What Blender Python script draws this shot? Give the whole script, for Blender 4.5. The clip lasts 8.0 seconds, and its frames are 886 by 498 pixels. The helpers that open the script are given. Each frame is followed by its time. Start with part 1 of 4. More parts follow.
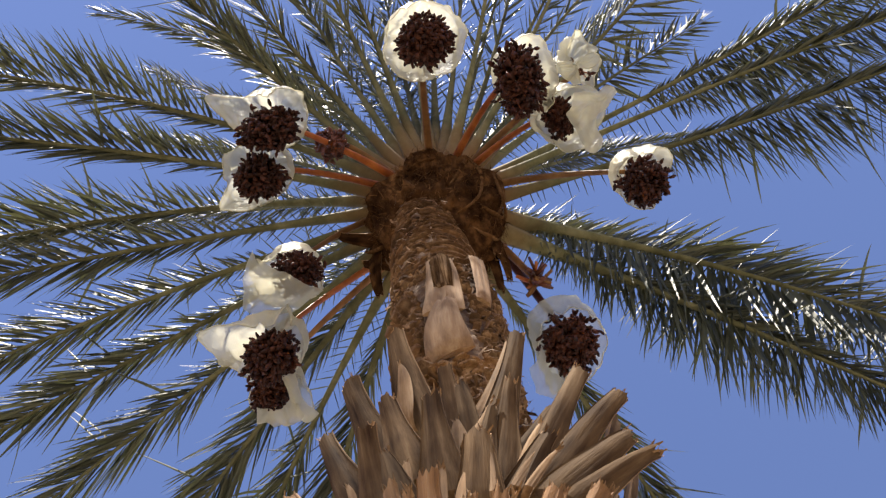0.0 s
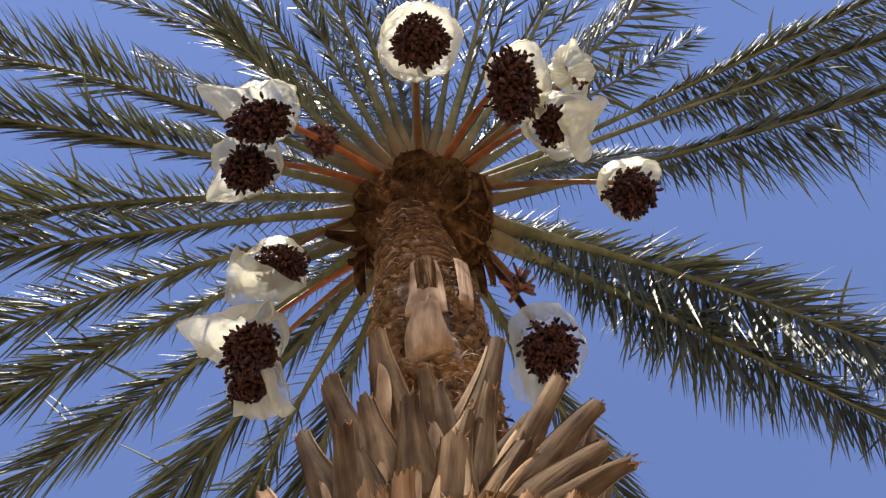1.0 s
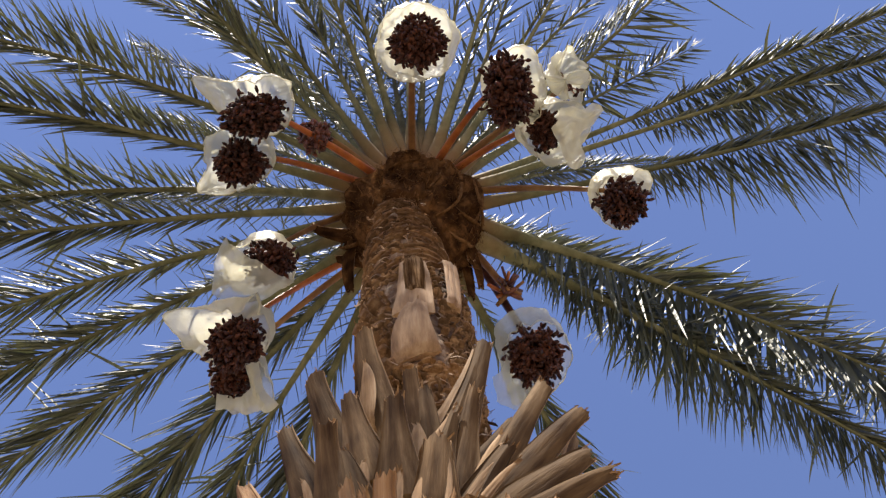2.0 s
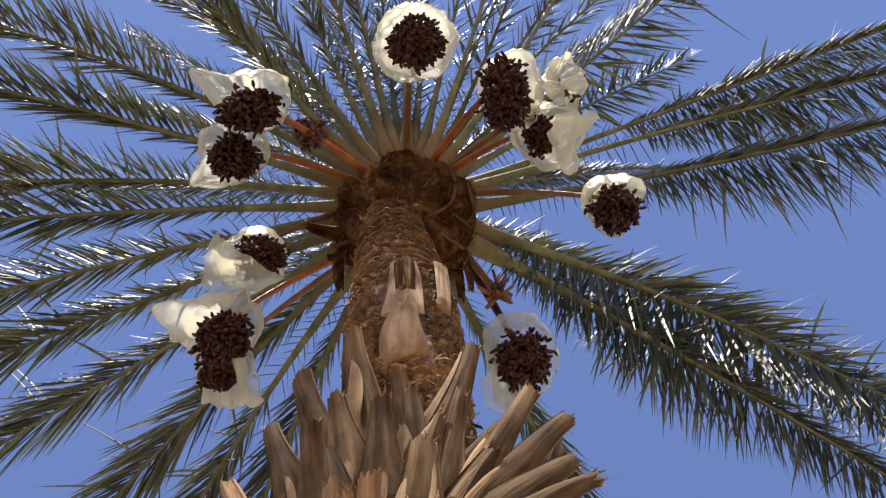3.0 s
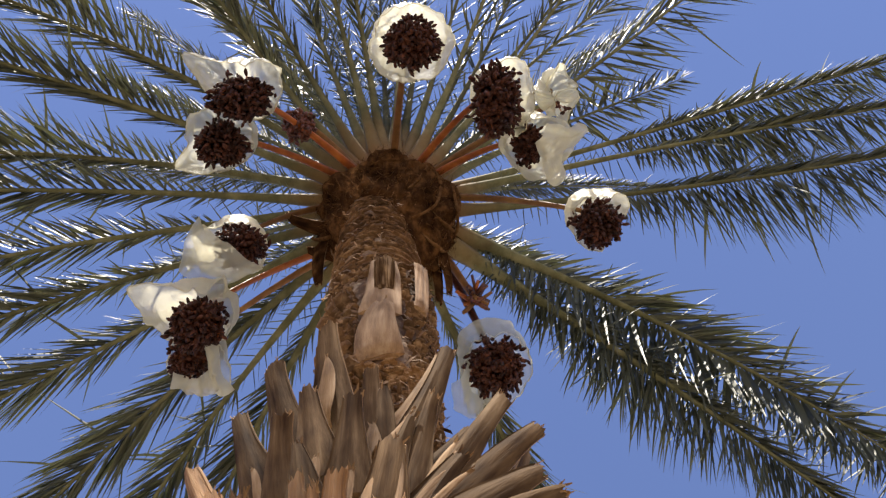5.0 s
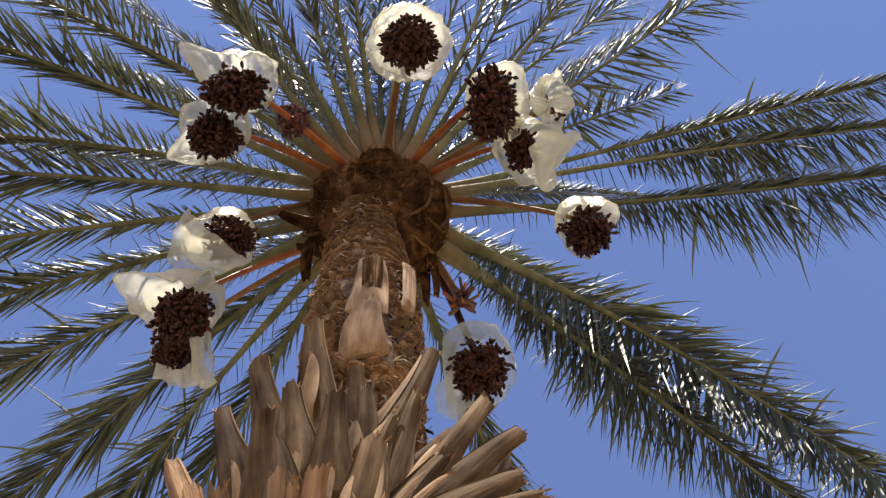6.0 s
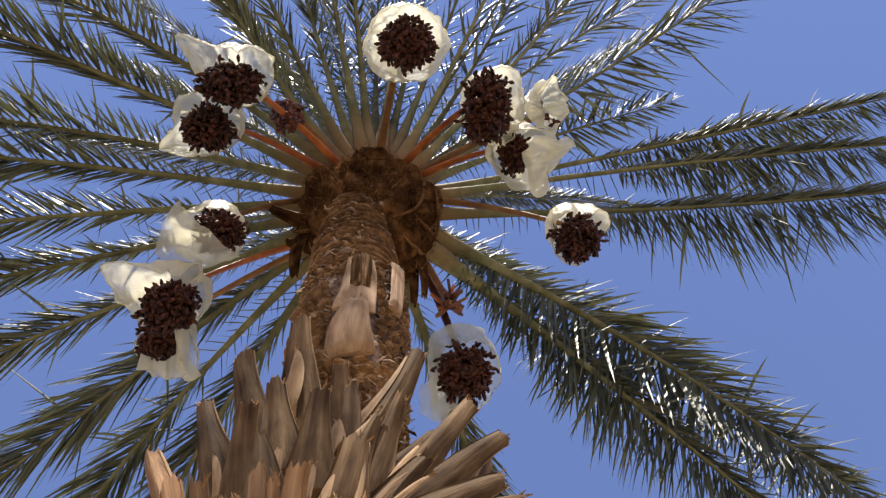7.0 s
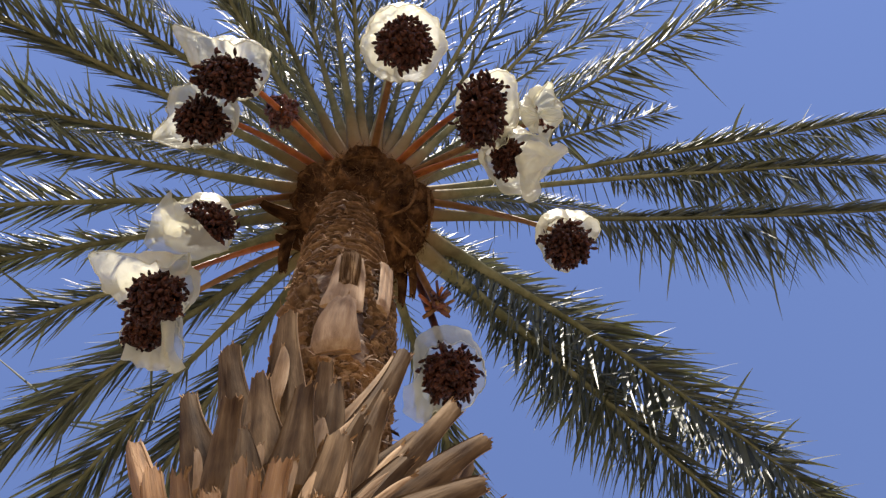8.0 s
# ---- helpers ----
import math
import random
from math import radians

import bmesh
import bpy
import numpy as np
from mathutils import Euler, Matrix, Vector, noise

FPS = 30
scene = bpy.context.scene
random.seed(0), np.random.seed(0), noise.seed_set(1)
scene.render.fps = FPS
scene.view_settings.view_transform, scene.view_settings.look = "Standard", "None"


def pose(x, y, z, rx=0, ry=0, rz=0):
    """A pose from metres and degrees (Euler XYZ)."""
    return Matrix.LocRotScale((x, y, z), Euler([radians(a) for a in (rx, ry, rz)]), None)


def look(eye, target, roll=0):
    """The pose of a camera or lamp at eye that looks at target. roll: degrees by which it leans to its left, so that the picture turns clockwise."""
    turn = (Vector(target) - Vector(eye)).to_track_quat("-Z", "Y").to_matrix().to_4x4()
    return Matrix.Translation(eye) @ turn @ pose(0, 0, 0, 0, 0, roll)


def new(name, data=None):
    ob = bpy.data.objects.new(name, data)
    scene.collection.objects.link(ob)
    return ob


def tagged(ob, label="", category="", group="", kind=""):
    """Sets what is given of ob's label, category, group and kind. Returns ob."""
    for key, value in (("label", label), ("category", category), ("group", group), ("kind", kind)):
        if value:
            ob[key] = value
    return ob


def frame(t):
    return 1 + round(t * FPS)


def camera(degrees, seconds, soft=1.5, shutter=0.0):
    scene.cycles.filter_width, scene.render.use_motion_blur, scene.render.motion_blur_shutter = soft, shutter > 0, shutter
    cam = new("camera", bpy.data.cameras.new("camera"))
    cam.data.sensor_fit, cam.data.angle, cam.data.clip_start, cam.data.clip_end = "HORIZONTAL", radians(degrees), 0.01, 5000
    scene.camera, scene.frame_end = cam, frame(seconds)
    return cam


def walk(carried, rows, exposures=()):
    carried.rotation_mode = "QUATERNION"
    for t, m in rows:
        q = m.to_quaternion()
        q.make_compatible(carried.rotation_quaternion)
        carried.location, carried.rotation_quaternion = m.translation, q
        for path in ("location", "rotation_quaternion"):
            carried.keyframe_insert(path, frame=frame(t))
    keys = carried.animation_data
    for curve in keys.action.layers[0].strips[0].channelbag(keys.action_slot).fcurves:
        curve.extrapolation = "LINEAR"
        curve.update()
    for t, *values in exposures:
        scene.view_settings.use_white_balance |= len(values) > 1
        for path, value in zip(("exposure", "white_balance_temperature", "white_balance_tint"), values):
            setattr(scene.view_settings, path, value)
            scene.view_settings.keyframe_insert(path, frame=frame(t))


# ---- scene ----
LENS = 49.53
cam = camera(LENS, 8.0, soft=1.35)
# seconds, eye x y z, turn about x y z
PATH = [
    (0.0, 0.0101, -1.2741, 1.6013, 163.657, 4.944, 13.517),
    (0.5, 0.0094, -1.2763, 1.6005, 163.574, 5.028, 12.038),
    (1.0, 0.0078, -1.2779, 1.6012, 163.461, 5.027, 10.515),
    (1.5, 0.0055, -1.2797, 1.6014, 163.379, 5.052, 9.259),
    (3.0, 0.0027, -1.2839, 1.6009, 163.177, 5.007, 6.153),
    (3.5, 0.0010, -1.2840, 1.6005, 163.127, 5.006, 5.115),
    (4.0, -0.0000, -1.2853, 1.6003, 163.064, 5.004, 4.118),
    (4.5, -0.0014, -1.2862, 1.6007, 163.007, 4.991, 3.087),
    (6.0, -0.0057, -1.2864, 1.6002, 162.796, 4.933, -0.599),
    (6.5, -0.0062, -1.2871, 1.6004, 162.743, 4.912, -1.712),
    (7.0, -0.0070, -1.2873, 1.5997, 162.693, 4.895, -2.883),
    (7.5, -0.0072, -1.2885, 1.5987, 162.630, 4.842, -3.994),
    (8.0, -0.0085, -1.2880, 1.5985, 162.589, 4.853, -5.144),
]
walk(cam, [(t, pose(*p)) for t, *p in PATH])

# ---- light ----
SUN_AZIMUTH, SUN_HEIGHT = -175.0, 66.0        # from +y towards +x; degrees above the horizon
scene.view_settings.exposure = 0.97
world = bpy.data.worlds.new("sky")
scene.world = world
world.use_nodes = True
wn = world.node_tree.nodes
sky = wn.new("ShaderNodeTexSky")
sky.sky_type = "NISHITA"
sky.sun_disc = False
sky.sun_elevation = radians(SUN_HEIGHT)
sky.sun_rotation = radians(SUN_AZIMUTH)
sky.altitude = 300
sky.air_density, sky.dust_density, sky.ozone_density = 1.0, 0.05, 4.0
deep = wn.new("ShaderNodeMix")
deep.data_type, deep.blend_type = "RGBA", "MULTIPLY"
deep.inputs[0].default_value = 1.0
deep.inputs[7].default_value = (0.98, 0.84, 0.93, 1)
world.node_tree.links.new(sky.outputs[0], deep.inputs[6])
world.node_tree.links.new(deep.outputs[2], wn["Background"].inputs[0])
wn["Background"].inputs[1].default_value = 0.107
sa, sh = radians(SUN_AZIMUTH), radians(SUN_HEIGHT)
TO_SUN = Vector((math.sin(sa) * math.cos(sh), math.cos(sa) * math.cos(sh), math.sin(sh)))
lamp = bpy.data.lights.new("sun", "SUN")
lamp.energy, lamp.angle, lamp.color = 5.0, radians(0.55), (1.0, 0.92, 0.79)
sun = new("sun", lamp)
sun.matrix_world = look(TO_SUN * 40, (0, 0, 0))


# ---- materials ----
def material(name):
    m = bpy.data.materials.new(name)
    m.use_nodes = True
    return m, m.node_tree.nodes, m.node_tree.links, m.node_tree.nodes["Principled BSDF"]


def ramp(nodes, stops):
    r = nodes.new("ShaderNodeValToRGB")
    el = r.color_ramp.elements
    while len(el) < len(stops):
        el.new(0.5)
    for e, (p, c) in zip(el, stops):
        e.position, e.color = p, (*c, 1)
    return r


def grainy(name, dark, mid, light, scale, stretch=(1, 1, 1), rough=0.8, bump=0.4, spec=0.25, spots=3.0, random_by="object", vary=0.25, span=0.2):
    """Fibrous or earthy surface: stretched fine grain over broad stains, with relief."""
    m, n, l, b = material(name)
    co = n.new("ShaderNodeTexCoord")
    mp = n.new("ShaderNodeMapping")
    mp.inputs["Scale"].default_value = stretch
    l.new(co.outputs["Object"], mp.inputs[0])
    if random_by == "object":
        info, far_ = n.new("ShaderNodeObjectInfo"), n.new("ShaderNodeVectorMath")
        far_.operation = "SCALE"
        far_.inputs[0].default_value = (7, 11, 3)
        l.new(info.outputs["Random"], far_.inputs["Scale"])
        l.new(far_.outputs[0], mp.inputs["Location"])
    fine = n.new("ShaderNodeTexNoise")
    fine.inputs["Scale"].default_value, fine.inputs["Detail"].default_value, fine.inputs["Roughness"].default_value = scale, 6, 0.65
    l.new(mp.outputs[0], fine.inputs["Vector"])
    broad = n.new("ShaderNodeTexNoise")
    broad.inputs["Scale"].default_value, broad.inputs["Detail"].default_value = spots, 3
    l.new(co.outputs["Object"], broad.inputs["Vector"])
    mix = n.new("ShaderNodeMix")
    mix.inputs[0].default_value = 0.4
    l.new(fine.outputs[0], mix.inputs[2])
    l.new(broad.outputs[0], mix.inputs[3])
    cr = ramp(n, [(0.5 - span, dark), (0.5, mid), (0.5 + span, light)])
    l.new(mix.outputs[0], cr.inputs[0])
    hsv = n.new("ShaderNodeHueSaturation")
    rnd = n.new("ShaderNodeObjectInfo") if random_by == "object" else n.new("ShaderNodeNewGeometry")
    mr = n.new("ShaderNodeMapRange")
    mr.inputs[3].default_value, mr.inputs[4].default_value = 1 - vary, 1 + vary
    l.new(rnd.outputs["Random" if random_by == "object" else "Random Per Island"], mr.inputs[0])
    l.new(mr.outputs[0], hsv.inputs["Value"])
    l.new(cr.outputs[0], hsv.inputs["Color"])
    l.new(hsv.outputs[0], b.inputs["Base Color"])
    b.inputs["Roughness"].default_value = rough
    b.inputs["Specular IOR Level"].default_value = spec
    bp = n.new("ShaderNodeBump")
    bp.inputs["Strength"].default_value, bp.inputs["Distance"].default_value = bump, 0.01
    l.new(fine.outputs[0], bp.inputs["Height"])
    l.new(bp.outputs[0], b.inputs["Normal"])
    return m


def leafy(name, dark, light, through_colour, rough, vary=0.35, weight=0.25):
    """Waxy leaf: base colour with a lengthwise mottling, gloss, and light through the blade."""
    m, n, l, b = material(name)
    geo = n.new("ShaderNodeNewGeometry")
    co = n.new("ShaderNodeTexCoord")
    no = n.new("ShaderNodeTexNoise")
    no.inputs["Scale"].default_value, no.inputs["Detail"].default_value = 9, 4
    l.new(co.outputs["Object"], no.inputs["Vector"])
    add = n.new("ShaderNodeMath")
    add.operation = "MULTIPLY_ADD"
    add.inputs[1].default_value, add.inputs[2].default_value = 0.85, -0.12
    info, both, part_ = n.new("ShaderNodeObjectInfo"), n.new("ShaderNodeMath"), n.new("ShaderNodeMath")
    part_.operation = "FRACT"
    l.new(geo.outputs["Random Per Island"], both.inputs[0])
    l.new(info.outputs["Random"], both.inputs[1])
    l.new(both.outputs[0], part_.inputs[0])
    l.new(part_.outputs[0], add.inputs[0])
    ad2 = n.new("ShaderNodeMath")
    ad2.operation = "MULTIPLY_ADD"
    ad2.inputs[1].default_value = 0.6
    l.new(no.outputs[0], ad2.inputs[0])
    l.new(add.outputs[0], ad2.inputs[2])
    cr = ramp(n, [(0.15, dark), (0.85, light)])
    l.new(ad2.outputs[0], cr.inputs[0])
    l.new(cr.outputs[0], b.inputs["Base Color"])
    b.inputs["Roughness"].default_value = rough
    b.inputs["Specular IOR Level"].default_value = 0.42
    b.inputs["Coat Weight"].default_value = 0.12
    b.inputs["Coat Roughness"].default_value = 0.38
    tr = n.new("ShaderNodeBsdfTranslucent")
    tr.inputs[0].default_value = (*through_colour, 1)
    mx = n.new("ShaderNodeMixShader")
    mx.inputs[0].default_value = weight
    l.new(b.outputs[0], mx.inputs[1])
    l.new(tr.outputs[0], mx.inputs[2])
    l.new(mx.outputs[0], n["Material Output"].inputs[0])
    return m


M_BOOT = grainy("dry_leaf_base", (0.029, 0.013, 0.005), (0.108, 0.062, 0.028), (0.238, 0.153, 0.079), 22, (1.6, 1.6, 0.13), bump=0.6, spec=0.08, vary=0.3, spots=6, span=0.14)
M_PALE = grainy("pale_leaf_base", (0.085, 0.040, 0.015), (0.275, 0.155, 0.066), (0.48, 0.32, 0.175), 24, (1.5, 1.5, 0.12), bump=0.5, vary=0.15, span=0.15, spots=8)
M_PLATE = grainy("neck_plate", (0.10, 0.048, 0.02), (0.27, 0.155, 0.074), (0.44, 0.295, 0.16), 30, (1.5, 1.5, 0.10), bump=0.35, vary=0.08, span=0.2, spots=5)
M_STRIPE = grainy("striped_fibre", (0.022, 0.010, 0.004), (0.085, 0.046, 0.021), (0.27, 0.17, 0.09), 46, (1.8, 1.8, 0.05), rough=0.9, bump=0.9, spec=0.0, span=0.11)
M_FRESH = grainy("fresh_cut_end", (0.06, 0.024, 0.008), (0.29, 0.145, 0.055), (0.50, 0.31, 0.15), 34, (1.8, 1.8, 0.07), bump=1.0)
M_CUT = grainy("cut_end", (0.24, 0.13, 0.06), (0.45, 0.27, 0.14), (0.62, 0.43, 0.26), 60, bump=0.8)
M_FIBRE = grainy("trunk_fibre", (0.035, 0.016, 0.007), (0.12, 0.060, 0.026), (0.28, 0.16, 0.08), 18, (1, 1, 1.4), bump=1.0, random_by="island")
M_SCALE = grainy("bark_scale", (0.045, 0.02, 0.009), (0.17, 0.09, 0.042), (0.42, 0.27, 0.15), 34, bump=0.8, random_by="island", vary=0.4)
M_CRUMB = grainy("bark_crumb", (0.055, 0.026, 0.011), (0.20, 0.112, 0.055), (0.44, 0.29, 0.165), 34, bump=0.8, random_by="island", vary=0.4)
# bark scale colours, darkened to hold the crown's shade on the upper neck
M_SHADED_RING = grainy("shaded_ring_bark", (0.028, 0.012, 0.005), (0.115, 0.058, 0.025), (0.27, 0.16, 0.08), 34, bump=0.8, random_by="island", vary=0.4)
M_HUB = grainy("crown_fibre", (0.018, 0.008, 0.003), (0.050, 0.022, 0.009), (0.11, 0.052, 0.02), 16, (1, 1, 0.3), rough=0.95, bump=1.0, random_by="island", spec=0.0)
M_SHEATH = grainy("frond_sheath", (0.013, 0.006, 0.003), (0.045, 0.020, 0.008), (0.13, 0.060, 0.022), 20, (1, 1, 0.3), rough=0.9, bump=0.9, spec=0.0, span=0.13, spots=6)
M_STRAND = grainy("sheath_strand", (0.032, 0.014, 0.006), (0.11, 0.053, 0.022), (0.25, 0.135, 0.06), 30, rough=0.9, bump=0.6, spec=0.0, random_by="island")
M_STALK = grainy("fruit_stalk", (0.15, 0.035, 0.010), (0.32, 0.088, 0.018), (0.50, 0.18, 0.045), 12, rough=0.5, bump=0.2, spec=0.4)
M_OLIVE = grainy("old_fruit_stalk", (0.09, 0.04, 0.015), (0.20, 0.095, 0.035), (0.32, 0.17, 0.06), 12, rough=0.55, bump=0.3)
M_DATE = grainy("ripe_date", (0.009, 0.003, 0.002), (0.040, 0.012, 0.007), (0.12, 0.040, 0.019), 40, rough=0.5, bump=0.5, spec=0.2, vary=0.6)
M_REDDATE = grainy("red_date", (0.03, 0.008, 0.005), (0.085, 0.022, 0.012), (0.17, 0.055, 0.025), 40, rough=0.4, bump=0.4, spec=0.5, vary=0.5)
M_SAND = grainy("dry_earth", (0.15, 0.122, 0.086), (0.26, 0.217, 0.158), (0.36, 0.305, 0.225), 7, bump=0.6, spots=0.4)
M_LEAF = leafy("palm_leaflet", (0.013, 0.0155, 0.008), (0.087, 0.089, 0.051), (0.16, 0.17, 0.07), 0.52, weight=0.14)
M_RACHIS = grainy("palm_rachis", (0.042, 0.043, 0.020), (0.112, 0.108, 0.055), (0.215, 0.20, 0.115), 10, (1, 1, 1), rough=0.6, bump=0.25, spec=0.15, spots=5)


def brown_feet(m):
    """Petioles turn from brown at the foot, close to the trunk's axis, to olive further out."""
    n, l = m.node_tree.nodes, m.node_tree.links
    b = n["Principled BSDF"]
    colour = b.inputs["Base Color"].links[0].from_socket
    co = n.new("ShaderNodeTexCoord")
    dist = n.new("ShaderNodeVectorMath")
    dist.operation = "DISTANCE"
    dist.inputs[1].default_value = (0.12, 0, 6.62)
    l.new(co.outputs["Object"], dist.inputs[0])
    no = n.new("ShaderNodeTexNoise")
    no.inputs["Scale"].default_value = 9
    l.new(co.outputs["Object"], no.inputs["Vector"])
    add = n.new("ShaderNodeMath")
    add.operation = "MULTIPLY_ADD"
    add.inputs[1].default_value = 0.22
    l.new(no.outputs[0], add.inputs[0])
    l.new(dist.outputs["Value"], add.inputs[2])
    mr = n.new("ShaderNodeMapRange")
    mr.inputs[1].default_value, mr.inputs[2].default_value = 0.40, 0.74
    l.new(add.outputs[0], mr.inputs[0])
    mx = n.new("ShaderNodeMix")
    mx.data_type = "RGBA"
    l.new(mr.outputs[0], mx.inputs[0])
    mx.inputs[6].default_value = (0.17, 0.094, 0.038, 1)
    l.new(colour, mx.inputs[7])
    l.new(mx.outputs[2], b.inputs["Base Color"])


brown_feet(M_RACHIS)


def film_material(name="bag_film", clear=0.20):
    """Thin, cloudy plastic film: diffuse, lets light through, a little gloss."""
    m, n, l, b = material(name)
    co = n.new("ShaderNodeTexCoord")
    no = n.new("ShaderNodeTexNoise")
    no.inputs["Scale"].default_value, no.inputs["Detail"].default_value = 14, 5
    l.new(co.outputs["Object"], no.inputs["Vector"])
    cr = ramp(n, [(0.3, (0.74, 0.70, 0.55)), (0.6, (0.84, 0.81, 0.69))])
    l.new(no.outputs[0], cr.inputs[0])
    l.new(cr.outputs[0], b.inputs["Base Color"])
    b.inputs["Roughness"].default_value = 0.32
    b.inputs["Specular IOR Level"].default_value = 0.5
    wv = n.new("ShaderNodeTexNoise")
    wv.inputs["Scale"].default_value, wv.inputs["Detail"].default_value, wv.inputs["Distortion"].default_value = 19, 4, 2.2
    l.new(co.outputs["Object"], wv.inputs["Vector"])
    bp = n.new("ShaderNodeBump")
    bp.inputs["Strength"].default_value, bp.inputs["Distance"].default_value = 0.6, 0.02
    l.new(wv.outputs[0], bp.inputs["Height"])
    l.new(bp.outputs[0], b.inputs["Normal"])
    tr = n.new("ShaderNodeBsdfTranslucent")
    tr.inputs[0].default_value = (0.70, 0.66, 0.51, 1)
    cl = n.new("ShaderNodeBsdfTransparent")
    cl.inputs[0].default_value = (0.95, 0.95, 0.90, 1)
    m1, m2 = n.new("ShaderNodeMixShader"), n.new("ShaderNodeMixShader")
    m1.inputs[0].default_value, m2.inputs[0].default_value = 0.58, clear
    l.new(b.outputs[0], m1.inputs[1])
    l.new(tr.outputs[0], m1.inputs[2])
    l.new(m1.outputs[0], m2.inputs[1])
    l.new(cl.outputs[0], m2.inputs[2])
    l.new(m2.outputs[0], n["Material Output"].inputs[0])
    return m


M_FILM = film_material()
M_CLEAR = film_material("clear_bag_film", 0.45)
M_THIN = film_material("thin_bag_film", 0.54)


# ---- building blocks ----
def mesh_of(name, verts, faces, mat, smooth=True):
    me = bpy.data.meshes.new(name)
    me.from_pydata([tuple(v) for v in verts], [], faces)
    me.materials.append(mat)
    if smooth:
        me.shade_smooth()
    me.update()
    return me


def put(name, me, parent=None, m=None, label=""):
    ob = new(name, me)
    if parent is not None:
        ob.parent = parent
    if m is not None:
        ob.matrix_basis = m
    if label:
        ob["label"] = label
    return ob


def tube(points, radii, n=8, flat=0.7):
    rings = []
    for i, p in enumerate(points):
        d = (points[min(i + 1, len(points) - 1)] - points[max(i - 1, 0)]).normalized()
        side = d.cross(Vector((0, 0, 1)))
        side = side.normalized() if side.length > 1e-3 else Vector((1, 0, 0))
        up = side.cross(d).normalized()
        rings.append([p + side * (radii[i] * math.cos(math.tau * j / n)) + up * (radii[i] * flat * math.sin(math.tau * j / n)) for j in range(n)])
    return rings


def spun(az):
    """Unit vector at azimuth az (degrees), 0 towards -y and + towards +x."""
    return Vector((math.sin(radians(az)), -math.cos(radians(az)), 0))


AXIS_Z, AXIS_X = (3.0, 3.8, 4.5, 5.0, 6.1, 6.7), (0.035, 0.035, 0.028, 0.010, 0.012, 0.08)


def trunk_axis(z):
    """The trunk's middle at height z: it bends a little towards +x near the crown."""
    return Vector((float(np.interp(z, AXIS_Z, AXIS_X)), 0, z))


def loft(rings, close_start=True, close_end=True):
    """Faces for rings of equal length, one after another."""
    n, k = len(rings[0]), len(rings)
    verts = [v for r in rings for v in r]
    faces = [(i * n + j, i * n + (j + 1) % n, (i + 1) * n + (j + 1) % n, (i + 1) * n + j) for i in range(k - 1) for j in range(n)]
    if close_start:
        faces.append(tuple(range(n - 1, -1, -1)))
    if close_end:
        faces.append(tuple((k - 1) * n + j for j in range(n)))
    return verts, faces


# ---- ground ----
gv, gf = [], []
GN, GR = 60, 1500.0
for i in range(GN + 1):
    for j in range(GN + 1):
        u, v = i / GN * 2 - 1, j / GN * 2 - 1
        x, y = GR * u * abs(u) ** 2.5, GR * v * abs(v) ** 2.5
        gv.append((x, y, 0.05 * noise.noise((x * 0.4, y * 0.4, 0)) - 0.03))
for i in range(GN):
    for j in range(GN):
        a = i * (GN + 1) + j
        gf.append((a, a + GN + 1, a + GN + 2, a + 1))
ground = put("ground", mesh_of("ground", gv, gf, M_SAND))
tagged(ground, "dry sandy earth round the palm", "ground", kind="structure")

# ---- palm ----
palm = new("palm_tree")
palm.location = (0, 0, 0)
tagged(palm, "tall date palm with cut leaf bases and wide grey-green crown", "palm tree")


def slim(z, az):
    """The lower neck is eaten away on its +x side."""
    return 1 - float(np.interp(z, (3.25, 3.5, 3.9, 4.5, 4.95), (0, 0.4, 0.48, 0.26, 0))) * max(0, math.sin(radians(az)))


def neck_radius(z):
    return 0.176 + 0.02 * min(max((5.0 - z) / 0.6, 0), 1) - 0.026 * min(max((z - 5.1) / 0.8, 0), 1)


def trunk_mesh(z0, z1, radius, steps, around, lumps, mat, name):
    rings = []
    for i in range(steps + 1):
        z = z0 + (z1 - z0) * i / steps
        c, r = trunk_axis(z), radius(z)
        ring = []
        for j in range(around):
            o = spun(360 * j / around)
            h = noise.noise((o.x * 3, o.y * 3, z * 7)) + 0.7 * noise.noise((o.x * 8, o.y * 8, z * 40)) + 0.5 * noise.noise((o.x * 20, o.y * 20, z * 90))
            ring.append(c + o * (r * slim(z, 360 * j / around) + lumps * h))
        rings.append(ring)
    return mesh_of(name, *loft(rings), mat)


trunk = put("trunk", trunk_mesh(-0.05, 4.2, lambda z: 0.33 - 0.14 * min(max((z - 2.7) / 0.8, 0), 1), 60, 36, 0.02, M_FIBRE, "trunk"), palm, label="brown fibrous lower trunk")
neck = put("neck", trunk_mesh(3.9, 6.6, neck_radius, 220, 120, 0.014, M_FIBRE, "neck"), palm, label="bare upper trunk with ringed bark scales")


def at_trunk(az, r, z):
    return trunk_axis(z) + spun(az) * r


